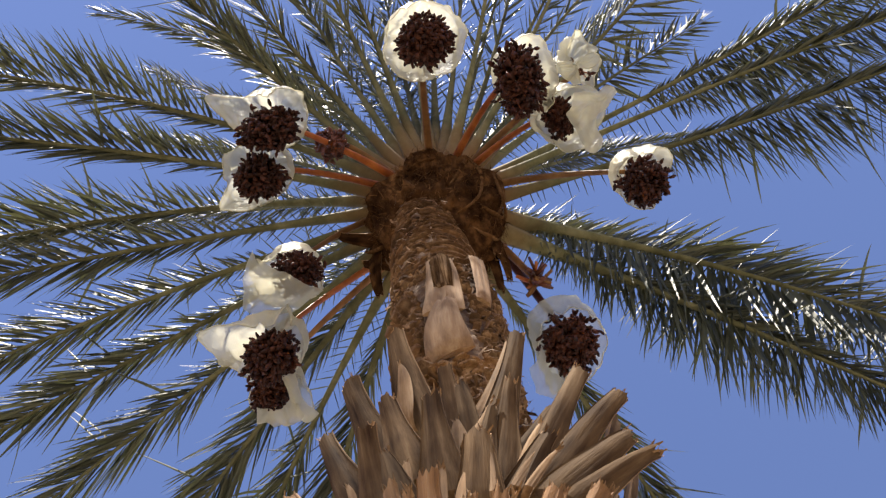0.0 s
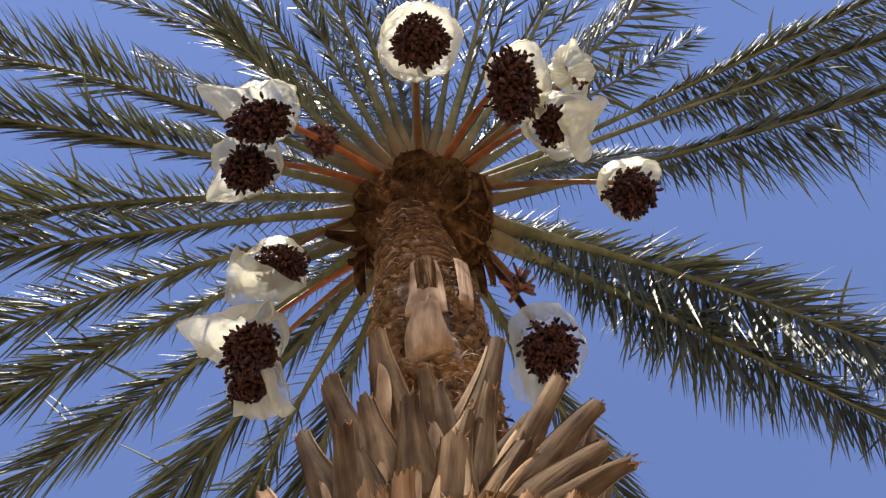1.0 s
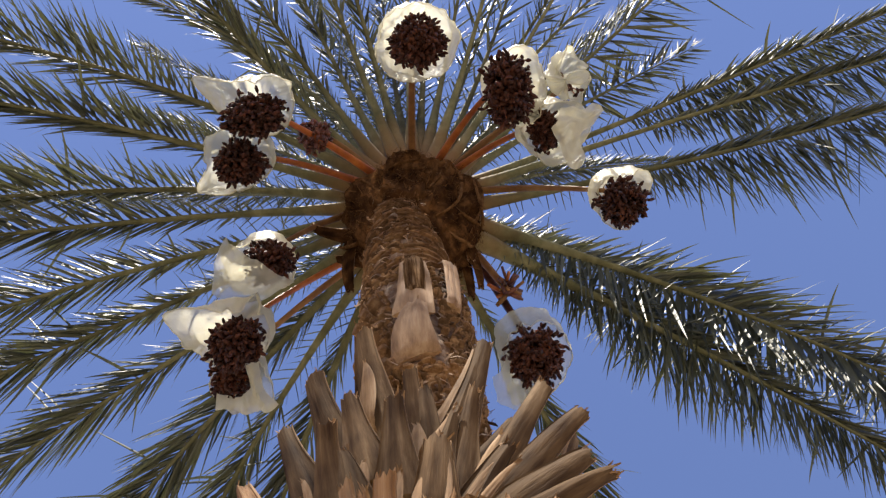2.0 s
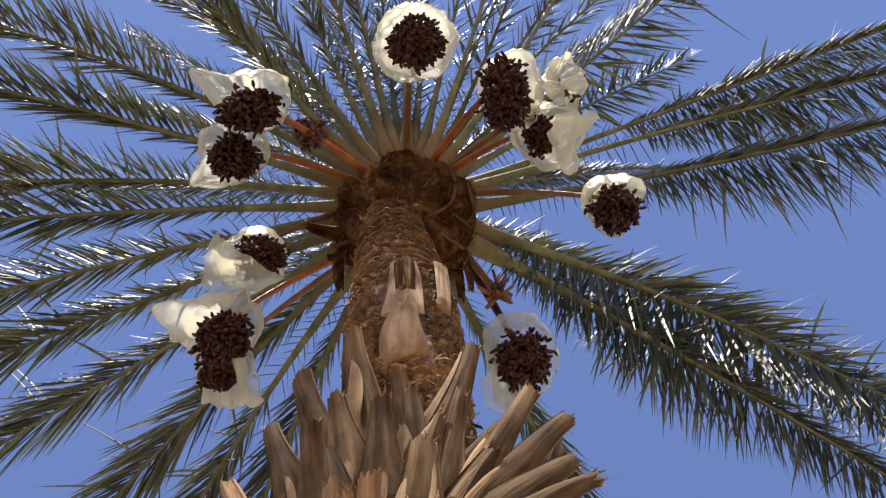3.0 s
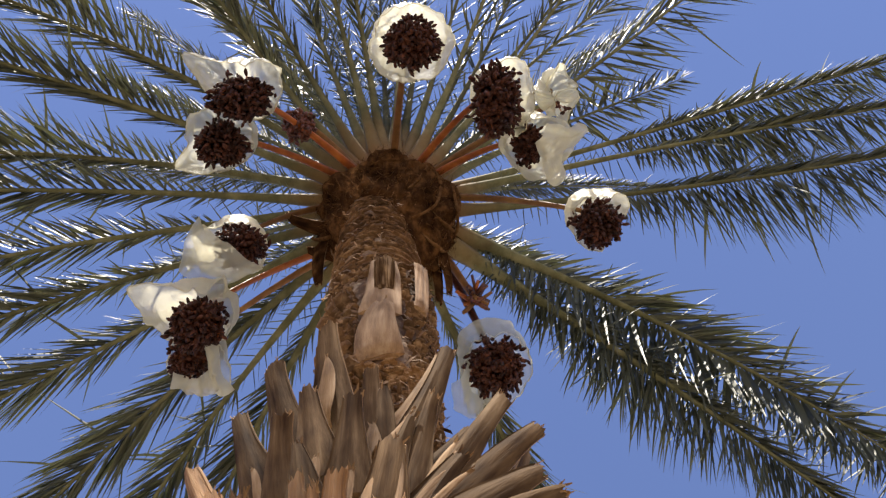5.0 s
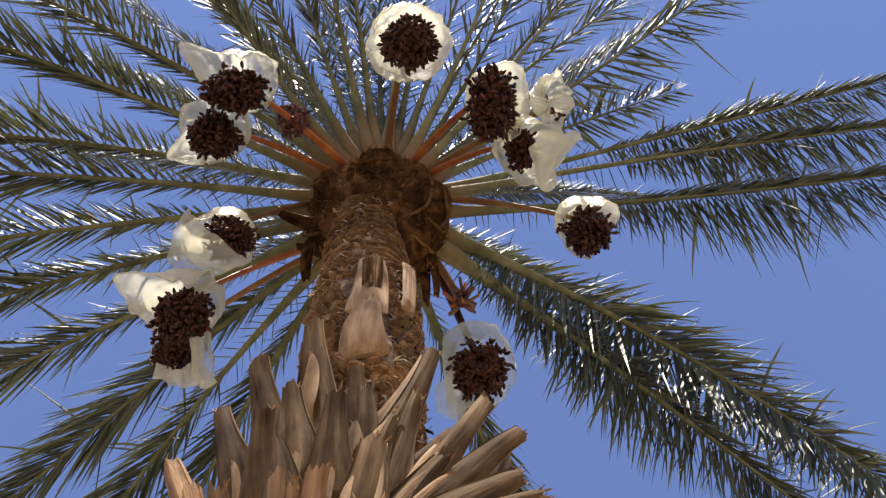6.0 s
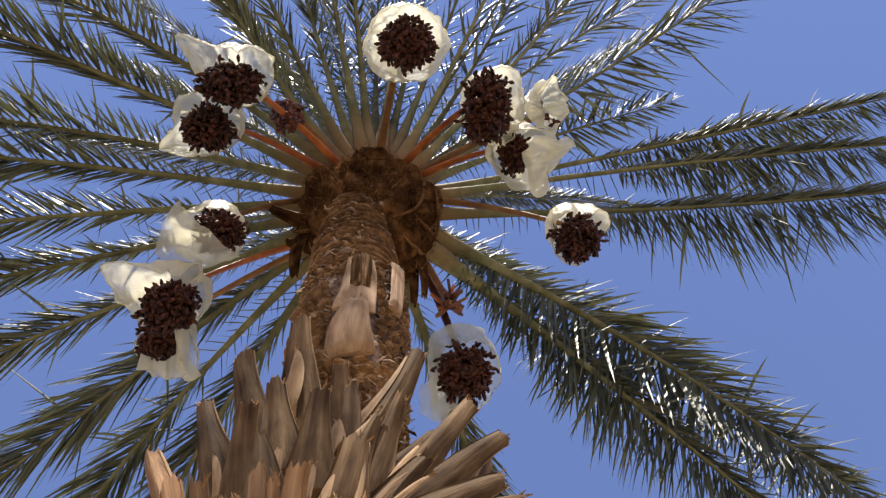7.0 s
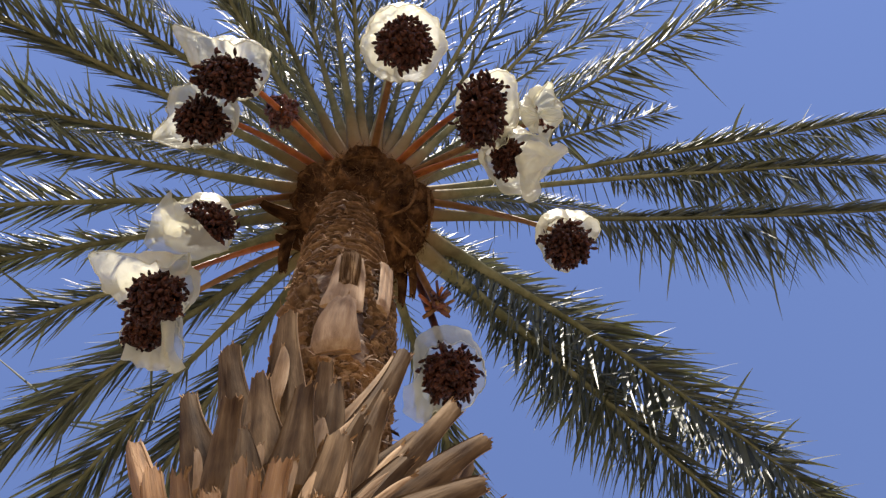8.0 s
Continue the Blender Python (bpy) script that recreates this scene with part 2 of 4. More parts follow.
def leaf_base(name, tip, mid, foot, widths, parent, mat, rnd, thick=0.36, ragged=0.010, root=0.30, face=0.7, lip=0.25, cut_mat=None, splinters=9, label=""):
    """The stub of a cut frond: a keeled stalk with thin pale edges that widens in a hollow curve to its clasping foot.
    tip, mid, foot: azimuth, radius and height; widths: at those three."""
    p2, p1, p0 = at_trunk(*tip), at_trunk(*mid), at_trunk(*foot)
    out = (spun(mid[0] * face) + Vector((0, 0, -0.35))).normalized()

    def axis(t):
        return p0 * (2 * (t - 0.5) * (t - 1)) + p1 * (-4 * t * (t - 1)) + p2 * (2 * t * (t - 0.5))

    n, k, sd = 34, 15, rnd.random() * 50
    cut, keel = rnd.uniform(-0.3, 0.3), rnd.uniform(-0.4, 0.4)
    flute, wave = rnd.uniform(4.0, 7.0), rnd.uniform(0, 6)
    rings = []
    for i in range(k):
        t = -root + (1 + root) * i / (k - 1)
        tc = max(t, 0)
        c = axis(tc) if t >= 0 else p0 + (axis(0) - axis(0.12)).normalized() * (-t * (p2 - p0).length) - out * (-t * 0.35)
        d = (axis(tc + 0.02) - axis(tc - 0.02)).normalized()
        x_ = d.cross(out).normalized()
        y_ = x_.cross(d).normalized()
        if y_.dot(out) < 0:
            x_, y_ = -x_, -y_
        w = widths[2] * 2 * (tc - 0.5) * (tc - 1) - widths[1] * 4 * tc * (tc - 1) + widths[0] * 2 * tc * (tc - 0.5)
        w *= 0.5
        th = thick * (0.55 * w * 2 + 0.45 * widths[0])
        ring = []
        for j in range(n):
            a = math.tau * j / n
            ca, sa_ = math.cos(a), math.sin(a)
            u = abs(ca) ** 0.75 * (1 if ca > 0 else -1)
            uk = u - keel * (1 - u * u)
            x = u * w * (1 + 0.07 * noise.noise((u * 1.2, t * 2.6, sd)))
            if sa_ > 0:
                y = th * max(0, 1 - abs(uk) ** 1.8) ** 0.8
                y += th * lip * math.exp(-((abs(u) - 0.95) / 0.06) ** 2)
                y += th * 0.10 * math.sin(u * flute + wave) * (1 - u * u)
            else:
                y = -th * 0.35 * (1 - u * u)
            y += 0.10 * w * noise.noise((u * 2.2, t * 1.1, sd)) + 0.05 * w * noise.noise((u * 9, t * 1.4, sd + 4))
            p = c + x_ * x + y_ * y
            if i == k - 1:
                p += d * (cut * x + ragged * (1.6 * noise.noise((u * 2.1, sa_, sd)) + 1.5 * noise.noise((u * 6.3, sa_ * 2, sd))))
            elif i == k - 2:
                p += d * (0.6 * cut * x)
            ring.append(p)
        rings.append(ring)
    d = (p2 - axis(0.9)).normalized()
    mid_ = sum(rings[-1], Vector()) / n
    rings.append([mid_ + (v - mid_) * 0.78 - d * 0.006 + d * 0.006 * noise.noise(v * 150) for v in rings[-1]])
    rings.append([mid_ + (v - mid_) * 0.35 - d * 0.014 for v in rings[-2]])
    verts, faces = loft(rings)
    marks = []
    for p in range(len(faces)):
        j = p % n
        marks.append(1 if p >= n * (k - 1) else 2 if j >= n // 2 - 1 or j == 0 else 0)
    for _ in range(splinters):
        v = rings[k - 1][rnd.randrange(n)].lerp(mid_, rnd.uniform(0, 0.35))
        e = (d + Vector((rnd.uniform(-1, 1), rnd.uniform(-1, 1), rnd.uniform(-0.6, 0.6))) * 0.8).normalized()
        sx = e.cross(out).normalized() * rnd.uniform(0.0012, 0.0035)
        ln, b = rnd.uniform(0.005, 0.018), len(verts)
        verts += [v - sx - d * 0.006, v + sx - d * 0.006, v + e * ln + sx * 0.3, v + e * ln + out * 0.003, v - d * 0.004 - out * 0.003]
        faces += [(b, b + 1, b + 2, b + 3), (b + 1, b + 4, b + 2), (b + 4, b, b + 3), (b + 4, b + 3, b + 2)]
        marks += [2] * 4
    zax = (p2 - p0).normalized()
    xax = zax.cross(out).normalized()
    m = Matrix((xax, zax.cross(xax), zax)).transposed().to_4x4()
    m.translation = p0
    back = m.inverted()
    me = mesh_of(name, [back @ v for v in verts], faces, mat)
    me.set_sharp_from_angle(angle=radians(38))
    me.materials.append(cut_mat or M_CUT)
    me.materials.append(M_PALE)
    me.polygons.foreach_set("material_index", marks)
    return put(name, me, parent, m, label)


rnd = random.Random(5)


def boot(tip, mid, foot, widths):
    leaf_base("leaf_base", tip, mid, foot, (widths[0], widths[1] * 1.15, widths[2] * 1.45), trunk, M_BOOT, rnd)


def fresh(tip, mid, foot, widths):
    leaf_base("leaf_base", tip, mid, foot, widths, trunk, M_FRESH, rnd, ragged=0.012, thick=0.45, root=0.9, cut_mat=M_FRESH, splinters=12, label="leaf base with a fresh orange-brown cut")


# thin wedge whose pale colour stands in for sunlight between the stubs
def scrap(tip, mid, foot, widths):
    tip, mid, foot = [(az, r + 0.018, z) for az, r, z in (tip, mid, foot)]
    leaf_base("sheath_scrap", tip, mid, foot, widths, trunk, M_PALE, rnd, thick=0.14, root=0.2, lip=0.1, ragged=0.006, splinters=3, label="torn sheath, pale as a sunlit patch")


def plate(tip, mid, foot, widths, root=0.03, mat=None):
    tip, mid, foot = [(az, r - 0.007, z) for az, r, z in (tip, mid, foot)]
    leaf_base("plate", tip, mid, foot, widths, neck, mat or M_PLATE, rnd, thick=0.18, root=root, lip=0.05, ragged=0.008, face=1.0, splinters=14)


boot((-27.6, 0.36, 4.053), (-32.4, 0.304, 3.878), (-38.3, 0.236, 3.645), (0.054, 0.077, 0.109))
boot((-45.2, 0.42, 3.852), (-46.7, 0.376, 3.711), (-46.2, 0.312, 3.506), (0.061, 0.067, 0.085))
boot((-51.0, 0.46, 3.6), (-50.2, 0.42, 3.461), (-47.3, 0.36, 3.269), (0.045, 0.063, 0.096))
boot((-31.2, 0.46, 3.386), (-33.7, 0.428, 3.286), (-36.4, 0.388, 3.156), (0.05, 0.052, 0.072))
boot((-27.8, 0.42, 3.547), (-28.4, 0.384, 3.423), (-28.5, 0.34, 3.281), (0.043, 0.063, 0.096))
boot((-13.2, 0.42, 3.429), (-15.5, 0.384, 3.318), (-19.0, 0.34, 3.171), (0.043, 0.057, 0.089))
boot((-9.2, 0.36, 3.671), (-10.5, 0.332, 3.575), (-13.0, 0.288, 3.425), (0.039, 0.041, 0.059))
boot((-4.6, 0.37, 3.536), (-5.3, 0.346, 3.448), (-7.2, 0.302, 3.315), (0.029, 0.037, 0.051))
boot((21.9, 0.36, 3.804), (15.3, 0.312, 3.648), (-1.6, 0.24, 3.411), (0.042, 0.051, 0.079))
boot((10.0, 0.41, 3.412), (5.7, 0.37, 3.286), (0.8, 0.322, 3.124), (0.028, 0.041, 0.062))
boot((3.4, 0.4, 3.338), (-0.7, 0.376, 3.26), (-5.4, 0.344, 3.157), (0.021, 0.033, 0.047))
boot((-2.6, 0.45, 3.139), (-4.1, 0.434, 3.081), (-7.3, 0.398, 2.97), (0.054, 0.058, 0.071))
boot((32.4, 0.42, 3.475), (22.1, 0.372, 3.316), (5.3, 0.312, 3.118), (0.04, 0.046, 0.07))
boot((35.5, 0.46, 3.291), (24.9, 0.424, 3.176), (9.8, 0.376, 3.024), (0.039, 0.045, 0.062))
boot((23.2, 0.36, 3.385), (15.8, 0.34, 3.313), (3.2, 0.308, 3.224), (0.031, 0.037, 0.049))
boot((28.4, 0.48, 3.052), (21.4, 0.464, 2.997), (9.6, 0.436, 2.912), (0.036, 0.045, 0.057))
boot((30.1, 0.5, 2.967), (23.2, 0.488, 2.919), (12.5, 0.464, 2.847), (0.029, 0.033, 0.046))
boot((-25.7, 0.46, 3.225), (-25.4, 0.44, 3.161), (-25.9, 0.404, 3.047), (0.02, 0.042, 0.067))
boot((14.2, 0.42, 3.154), (9.2, 0.404, 3.097), (0.7, 0.376, 3.004), (0.032, 0.041, 0.055))
# stubs with fresh, square, orange-brown ends
fresh((-13.4, 0.5, 2.982), (-14.4, 0.484, 2.935), (-15.8, 0.46, 2.854), (0.039, 0.041, 0.048))
fresh((-21.6, 0.5, 3.015), (-21.9, 0.484, 2.964), (-22.5, 0.46, 2.89), (0.027, 0.032, 0.04))
fresh((-18.1, 0.5, 2.963), (-18.2, 0.488, 2.919), (-19.0, 0.464, 2.851), (0.021, 0.024, 0.034))
fresh((-69.1, 0.501, 3.56), (-64.7, 0.46, 3.402), (-60.1, 0.4, 3.219), (0.046, 0.06, 0.077))
fresh((-40.1, 0.52, 3.074), (-39.1, 0.5, 3.0), (-37.7, 0.468, 2.905), (0.043, 0.044, 0.051))
fresh((-32.3, 0.52, 3.008), (-32.0, 0.5, 2.947), (-30.7, 0.472, 2.855), (0.031, 0.036, 0.046))
fresh((-24.5, 0.52, 2.903), (-23.7, 0.504, 2.846), (-22.4, 0.48, 2.764), (0.033, 0.037, 0.046))
fresh((-7.1, 0.52, 2.824), (-8.2, 0.504, 2.773), (-9.6, 0.484, 2.703), (0.037, 0.038, 0.048))
fresh((-0.8, 0.5, 2.843), (-2.4, 0.484, 2.798), (-4.8, 0.464, 2.726), (0.038, 0.039, 0.049))
fresh((7.7, 0.5, 2.826), (5.1, 0.488, 2.78), (1.5, 0.472, 2.727), (0.034, 0.039, 0.049))
fresh((14.1, 0.52, 2.783), (11.3, 0.508, 2.743), (6.6, 0.492, 2.694), (0.034, 0.038, 0.048))
# triangles of torn sheath between the stubs, pale to paint in sunlit patches
scrap((-30.2, 0.322, 3.911), (-31.2, 0.306, 3.802), (-37.1, 0.286, 3.672), (0.007, 0.043, 0.047))
scrap((-9.6, 0.33, 3.427), (-10.1, 0.322, 3.369), (-12.6, 0.31, 3.295), (0.012, 0.036, 0.018))
scrap((-25.3, 0.38, 3.273), (-26.2, 0.376, 3.242), (-27.3, 0.368, 3.175), (0.009, 0.029, 0.033))
scrap((-43.1, 0.42, 3.315), (-41.3, 0.412, 3.243), (-41.5, 0.4, 3.171), (0.009, 0.02, 0.015))
scrap((-7.1, 0.42, 3.057), (-8.3, 0.416, 3.022), (-10.0, 0.408, 2.964), (0.01, 0.027, 0.038))
scrap((20.1, 0.3, 3.866), (10.9, 0.276, 3.704), (-3.3, 0.256, 3.535), (0.006, 0.019, 0.039))
scrap((15.5, 0.37, 3.269), (10.3, 0.362, 3.202), (5.5, 0.35, 3.132), (0.006, 0.013, 0.017))
scrap((11.7, 0.4, 3.116), (6.7, 0.392, 3.07), (2.3, 0.384, 3.015), (0.005, 0.016, 0.022))
scrap((-12.4, 0.42, 3.104), (-13.6, 0.416, 3.07), (-15.3, 0.408, 3.002), (0.006, 0.02, 0.029))
scrap((-1.3, 0.43, 3.081), (-1.5, 0.422, 3.039), (-3.0, 0.414, 2.968), (0.004, 0.008, 0.013))
scrap((13.9, 0.42, 3.064), (9.9, 0.416, 3.025), (4.5, 0.408, 2.966), (0.005, 0.014, 0.019))
scrap((4.0, 0.37, 3.397), (-1.5, 0.362, 3.322), (-7.6, 0.354, 3.271), (0.005, 0.011, 0.023))
# old pale plates pressed flat against the neck
plate((-2.6, 0.245, 4.435), (-7.4, 0.252, 4.25), (-9.2, 0.215, 4.11), (0.075, 0.117, 0.145))
plate((5.7, 0.225, 4.917), (1.9, 0.217, 4.701), (-5.3, 0.209, 4.468), (0.094, 0.116, 0.137))
plate((51.0, 0.22, 5.073), (47.8, 0.212, 4.866), (39.1, 0.204, 4.596), (0.073, 0.073, 0.064), mat=M_FRESH)
leaf_base("fibre_strip", (5.9, 0.226, 4.935), (4.0, 0.229, 4.78), (1.0, 0.226, 4.62), (0.072, 0.074, 0.066), neck, M_STRIPE, rnd, thick=0.12, root=0.03, lip=0.05, ragged=0.02, face=1.0, splinters=16, cut_mat=M_STRIPE, label="dark strip of old fibre on a pale plate")
# the far side and the stretch below, in the same spiral
def spiral_boot(az, r, z):
    w = rnd.uniform(0.06, 0.085)
    a0 = az + rnd.uniform(-6, 6)
    leaf_base("leaf_base", (az, r, z), ((az + a0) / 2, r - 0.06, z - 0.17), (a0, r - 0.14, z - 0.38), (w, w * 1.25, w * 1.8), trunk, M_BOOT, rnd, face=1.0, splinters=4)


for i in range(60):
    z = 4.0 - i * 0.024
    spiral_boot(102 + (i * 137.5) % 156, 0.34 + 0.06 * (4.0 - z) / 1.2 + rnd.uniform(-0.03, 0.03), z)
for i in range(90):
    z = 2.74 - i * 0.022
    spiral_boot(-75 + (i * 137.5) % 150, 0.46 + rnd.uniform(-0.04, 0.04), z)


def chips(name, z0, z1, rows, size, rise, lo, hi, parent, label, seed, drop=0.3, flat=1.0, mat=None):
    """Rows of small bark scales, each a bevelled, tilted chip."""
    q = random.Random(seed)
    verts, faces = [], []
    for i in range(rows):
        z = z0 + (z1 - z0) * i / rows
        count = int((hi - lo) / 360 * math.tau * 0.205 / (size * 1.05))
        for j in range(count):
            az = lo + (hi - lo) * (j + (i % 2) * 0.5 + q.uniform(-0.3, 0.3)) / count
            zz = z + q.uniform(-0.4, 0.4) * (z1 - z0) / rows
            if q.random() < drop or (abs(az + 4) < 24 and 4.05 < zz < 4.88) or (abs(az - 45) < 14 and 4.62 < zz < 5.05):
                continue
            c = trunk_axis(zz) + spun(az) * (neck_radius(zz) * slim(zz, az) + q.uniform(-0.004, 0.008))
            o, tx = spun(az), spun(az + 90)
            w, h, d = size * q.uniform(0.3, 0.95), size * flat * q.uniform(0.13, 0.34), rise * q.uniform(0.2, 1.7)
            tilt = q.uniform(-0.35, 0.35) * flat
            ux = tx * math.cos(tilt) + Vector((0, 0, 1)) * math.sin(tilt)
            uz = Vector((0, 0, 1)) * math.cos(tilt) - tx * math.sin(tilt)
            b = len(verts)
            for s, e in ((1.0, -0.01), (0.92, d * 0.7), (0.55, d)):
                for a in range(7):
                    t = math.tau * a / 7
                    verts.append(c + ux * (w * s * math.cos(t) * q.uniform(0.4, 1.4)) + uz * (h * s * math.sin(t) * q.uniform(0.4, 1.4)) + o * (e + (0.25 * h * math.sin(t) if e > 0 else 0)))
            for s in range(2):
                for a in range(7):
                    faces.append((b + s * 7 + a, b + s * 7 + (a + 1) % 7, b + (s + 1) * 7 + (a + 1) % 7, b + (s + 1) * 7 + a))
            faces.append(tuple(b + 14 + a for a in range(7)))
    ob = put(name, mesh_of(name, verts, faces, mat or M_SCALE, smooth=False), parent, label=label)
    ob["kind"] = "stuff"


chips("bark_scales", 4.85, 6.5, 88, 0.052, 0.012, -180, 180, neck, "rings of thin brown bark scales", 11, flat=0.36, mat=M_SHADED_RING)
chips("bark_knobs", 3.85, 4.75, 22, 0.052, 0.045, -80, 0, neck, "chunky knobs of torn bark", 14, drop=0.6)
chips("bark_crumbs", 3.93, 4.09, 9, 0.030, 0.030, -40, 24, neck, "crumbs of orange-brown bark below a plate", 15, drop=0.25, mat=M_FRESH)
chips("bark_lumps", 3.6, 5.0, 84, 0.019, 0.017, -180, 180, neck, "rough lumps of old bark", 12, drop=0.45, flat=0.7, mat=M_CRUMB)

# torn fibres and strips that stand off the neck
q = random.Random(77)
verts, faces = [], []
for _ in range(900):
    az, z = q.uniform(-110, 110), q.uniform(3.65, 5.1) if q.random() < 0.75 else q.uniform(5.1, 6.4)
    if abs(az + 2) < 20 and 4.12 < z < 4.9:
        continue
    p = trunk_axis(z) + spun(az) * (neck_radius(z) * slim(z, az) + q.uniform(0.0, 0.015))
    d = (spun(az) * q.uniform(0.1, 0.9) + spun(az + 90) * q.uniform(-1, 1) + Vector((0, 0, q.uniform(-0.7, 0.7)))).normalized()
    w = d.cross(spun(az + q.uniform(-50, 50))).normalized() * q.uniform(0.0015, 0.006)
    ln, b = q.uniform(0.02, 0.075), len(verts)
    curl = spun(az + 90) * q.uniform(-0.3, 0.3) * ln - spun(az) * 0.3 * ln
    verts += [p - w, p + w, p + d * ln * 0.5 + w, p + d * ln * 0.5 - w, p + d * ln + curl + w * 0.4, p + d * ln + curl - w * 0.4]
    faces += [(b, b + 1, b + 2, b + 3), (b + 3, b + 2, b + 4, b + 5)]
shreds = put("bark_shreds", mesh_of("bark_shreds", verts, faces, M_SCALE), neck, label="torn strips of bark fibre")
shreds["kind"] = "stuff"

# ---- crown ----
HUB = Vector((0.11, 0, 6.7))
hub_rings = []
for i in range(15):
    t = i / 14
    r = 0.19 + 0.05 * math.sin(math.pi * t) - 0.08 * t
    hub_rings.append([Vector((0.06 + 0.06 * min(1, t * 2), 0, 6.15 + 0.80 * t)) + spun(360 * j / 40) * (r + 0.05 * noise.noise((4 * math.cos(j * math.tau / 40), 4 * math.sin(j * math.tau / 40), t * 3))) for j in range(40)])
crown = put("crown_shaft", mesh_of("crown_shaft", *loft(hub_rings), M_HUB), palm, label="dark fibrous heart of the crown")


def mass_point(az, t):
    """A point of the shaggy sheath mass that wraps the trunk under the fronds: deep at the sides, shallow in front."""
    low = 6.12 - 0.70 * (1 - math.cos(radians(az))) / 2
    z = low + (6.78 - low) * t
    r = 0.165 + 0.19 * math.sin(math.pi * 0.5 * min(1, t * 1.25) ** 0.8) - 0.17 * max(0, (t - 0.68) / 0.32) ** 1.5
    r *= 0.66 + 0.34 * math.sin(radians(az)) ** 2
    r += 0.075 * math.exp(-((((az + 180) % 360) - 184) / 26) ** 2) * math.exp(-((t - 0.72) / 0.2) ** 2)
    o = spun(az)
    lump = 0.055 * noise.noise((o.x * 3, o.y * 3, z * 5)) + 0.035 * noise.noise((o.x * 8, o.y * 8, z * 13)) + 0.014 * noise.noise((o.x * 24, o.y * 24, z * 34))
    return Vector((0.06 + 0.05 * t, 0, z)) + o * max(r + lump, 0.15)


mass_rings = [[mass_point(360 * j / 110, i / 49) for j in range(110)] for i in range(50)]
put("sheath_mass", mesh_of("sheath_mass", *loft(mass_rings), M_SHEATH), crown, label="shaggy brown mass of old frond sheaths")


def sheath_fibres(count, seed):
    """Short torn fibres that lie on the mass or hang from it, and a few long curved ones."""
    q = random.Random(seed)
    verts, faces = [], []
    for k in range(count):
        az, t = q.uniform(-150, 150), q.uniform(0.0, 0.85)
        p, o = mass_point(az, t), spun(az)
        long_ = k % 14 == 0
        d = (o * q.uniform(-0.1, 0.05 if long_ else 0.4) + spun(az + 90) * q.uniform(-0.8, 0.8) + Vector((0, 0, q.uniform(-1.0, 0.5)))).normalized()
        w = d.cross(o).normalized() * q.uniform(0.0010, 0.0035)
        ln, b = q.uniform(0.08, 0.15) if long_ else q.uniform(0.02, 0.06), len(verts)
        curl = (spun(az + 90) * q.uniform(-0.4, 0.4) - Vector((0, 0, q.uniform(0.1, 0.5)))) * ln
        for h in (0, 0.33, 0.66, 1.0):
            c = p + o * 0.004 + d * (ln * h) + curl * h * h
            verts += [c - w * (1 - 0.6 * h), c + w * (1 - 0.6 * h)]
        faces += [(b + 2 * h, b + 2 * h + 1, b + 2 * h + 3, b + 2 * h + 2) for h in range(3)]
    ob = put("fibres", mesh_of("fibres", verts, faces, M_STRAND), crown, label="loose brown sheath fibres")
    ob["kind"] = "stuff"


sheath_fibres(2600, 21)


def sheath_strap(path, width, mat):
    """A tough curved edge of torn sheath that loops over the mass. path: (azimuth, height in the mass, stand-off)."""
    keys = [mass_point(az, t) + spun(az) * (off * 0.35) for az, t, off in path]
    pts = []
    for i in range(len(keys) - 1):
        a, b, c, d = keys[max(i - 1, 0)], keys[i], keys[i + 1], keys[min(i + 2, len(keys) - 1)]
        for k in range(6):
            u = k / 6
            pts.append(0.5 * (2 * b + (c - a) * u + (2 * a - 5 * b + 4 * c - d) * u * u + (3 * b - 3 * c + d - a) * u ** 3))
    pts.append(keys[-1])
    n = len(pts)
    put("sheath_strap", mesh_of("sheath_strap", *loft(tube(pts, [width * (0.35 + 0.65 * math.sin(math.pi * (0.12 + 0.8 * i / n))) * rnd.uniform(0.8, 1.2) for i in range(n)], flat=0.4)), mat), crown, label="curved tan edge of an old sheath")


for path, width in [
    ([(-95, 0.75, -0.01), (-80, 0.88, 0.03), (-62, 0.80, 0.035), (-48, 0.60, 0.02), (-40, 0.35, 0.0)], 0.012),
    ([(-100, 0.70, 0.0), (-98, 0.45, 0.03), (-88, 0.22, 0.03), (-74, 0.10, 0.0)], 0.011),
    ([(-62, 0.30, 0.0), (-75, 0.45, 0.02), (-90, 0.50, 0.02), (-108, 0.40, 0.0)], 0.008),
    ([(62, 0.85, 0.0), (76, 0.80, 0.035), (88, 0.62, 0.04), (94, 0.40, 0.03), (92, 0.15, 0.0)], 0.013),
    ([(48, 0.72, 0.0), (60, 0.52, 0.03), (66, 0.30, 0.035), (62, 0.10, 0.02), (56, 0.02, 0.01)], 0.010),
    ([(108, 0.70, 0.02), (98, 0.42, 0.03), (82, 0.25, 0.03), (66, 0.22, 0.0)], 0.011),
    ([(112, 0.55, 0.02), (104, 0.20, 0.04), (92, 0.05, 0.03), (76, 0.02, 0.0)], 0.010),
    ([(70, 0.60, 0.0), (84, 0.46, 0.02), (100, 0.50, 0.03), (116, 0.62, 0.02)], 0.009),
    ([(-30, 0.78, 0.0), (-20, 0.62, 0.02), (-4, 0.55, 0.02), (14, 0.58, 0.02), (26, 0.76, 0.0)], 0.008),
    ([(34, 0.85, 0.0), (44, 0.66, 0.02), (42, 0.42, 0.02), (34, 0.22, 0.0)], 0.009),
]:
    sheath_strap(path, width, M_STRAND)

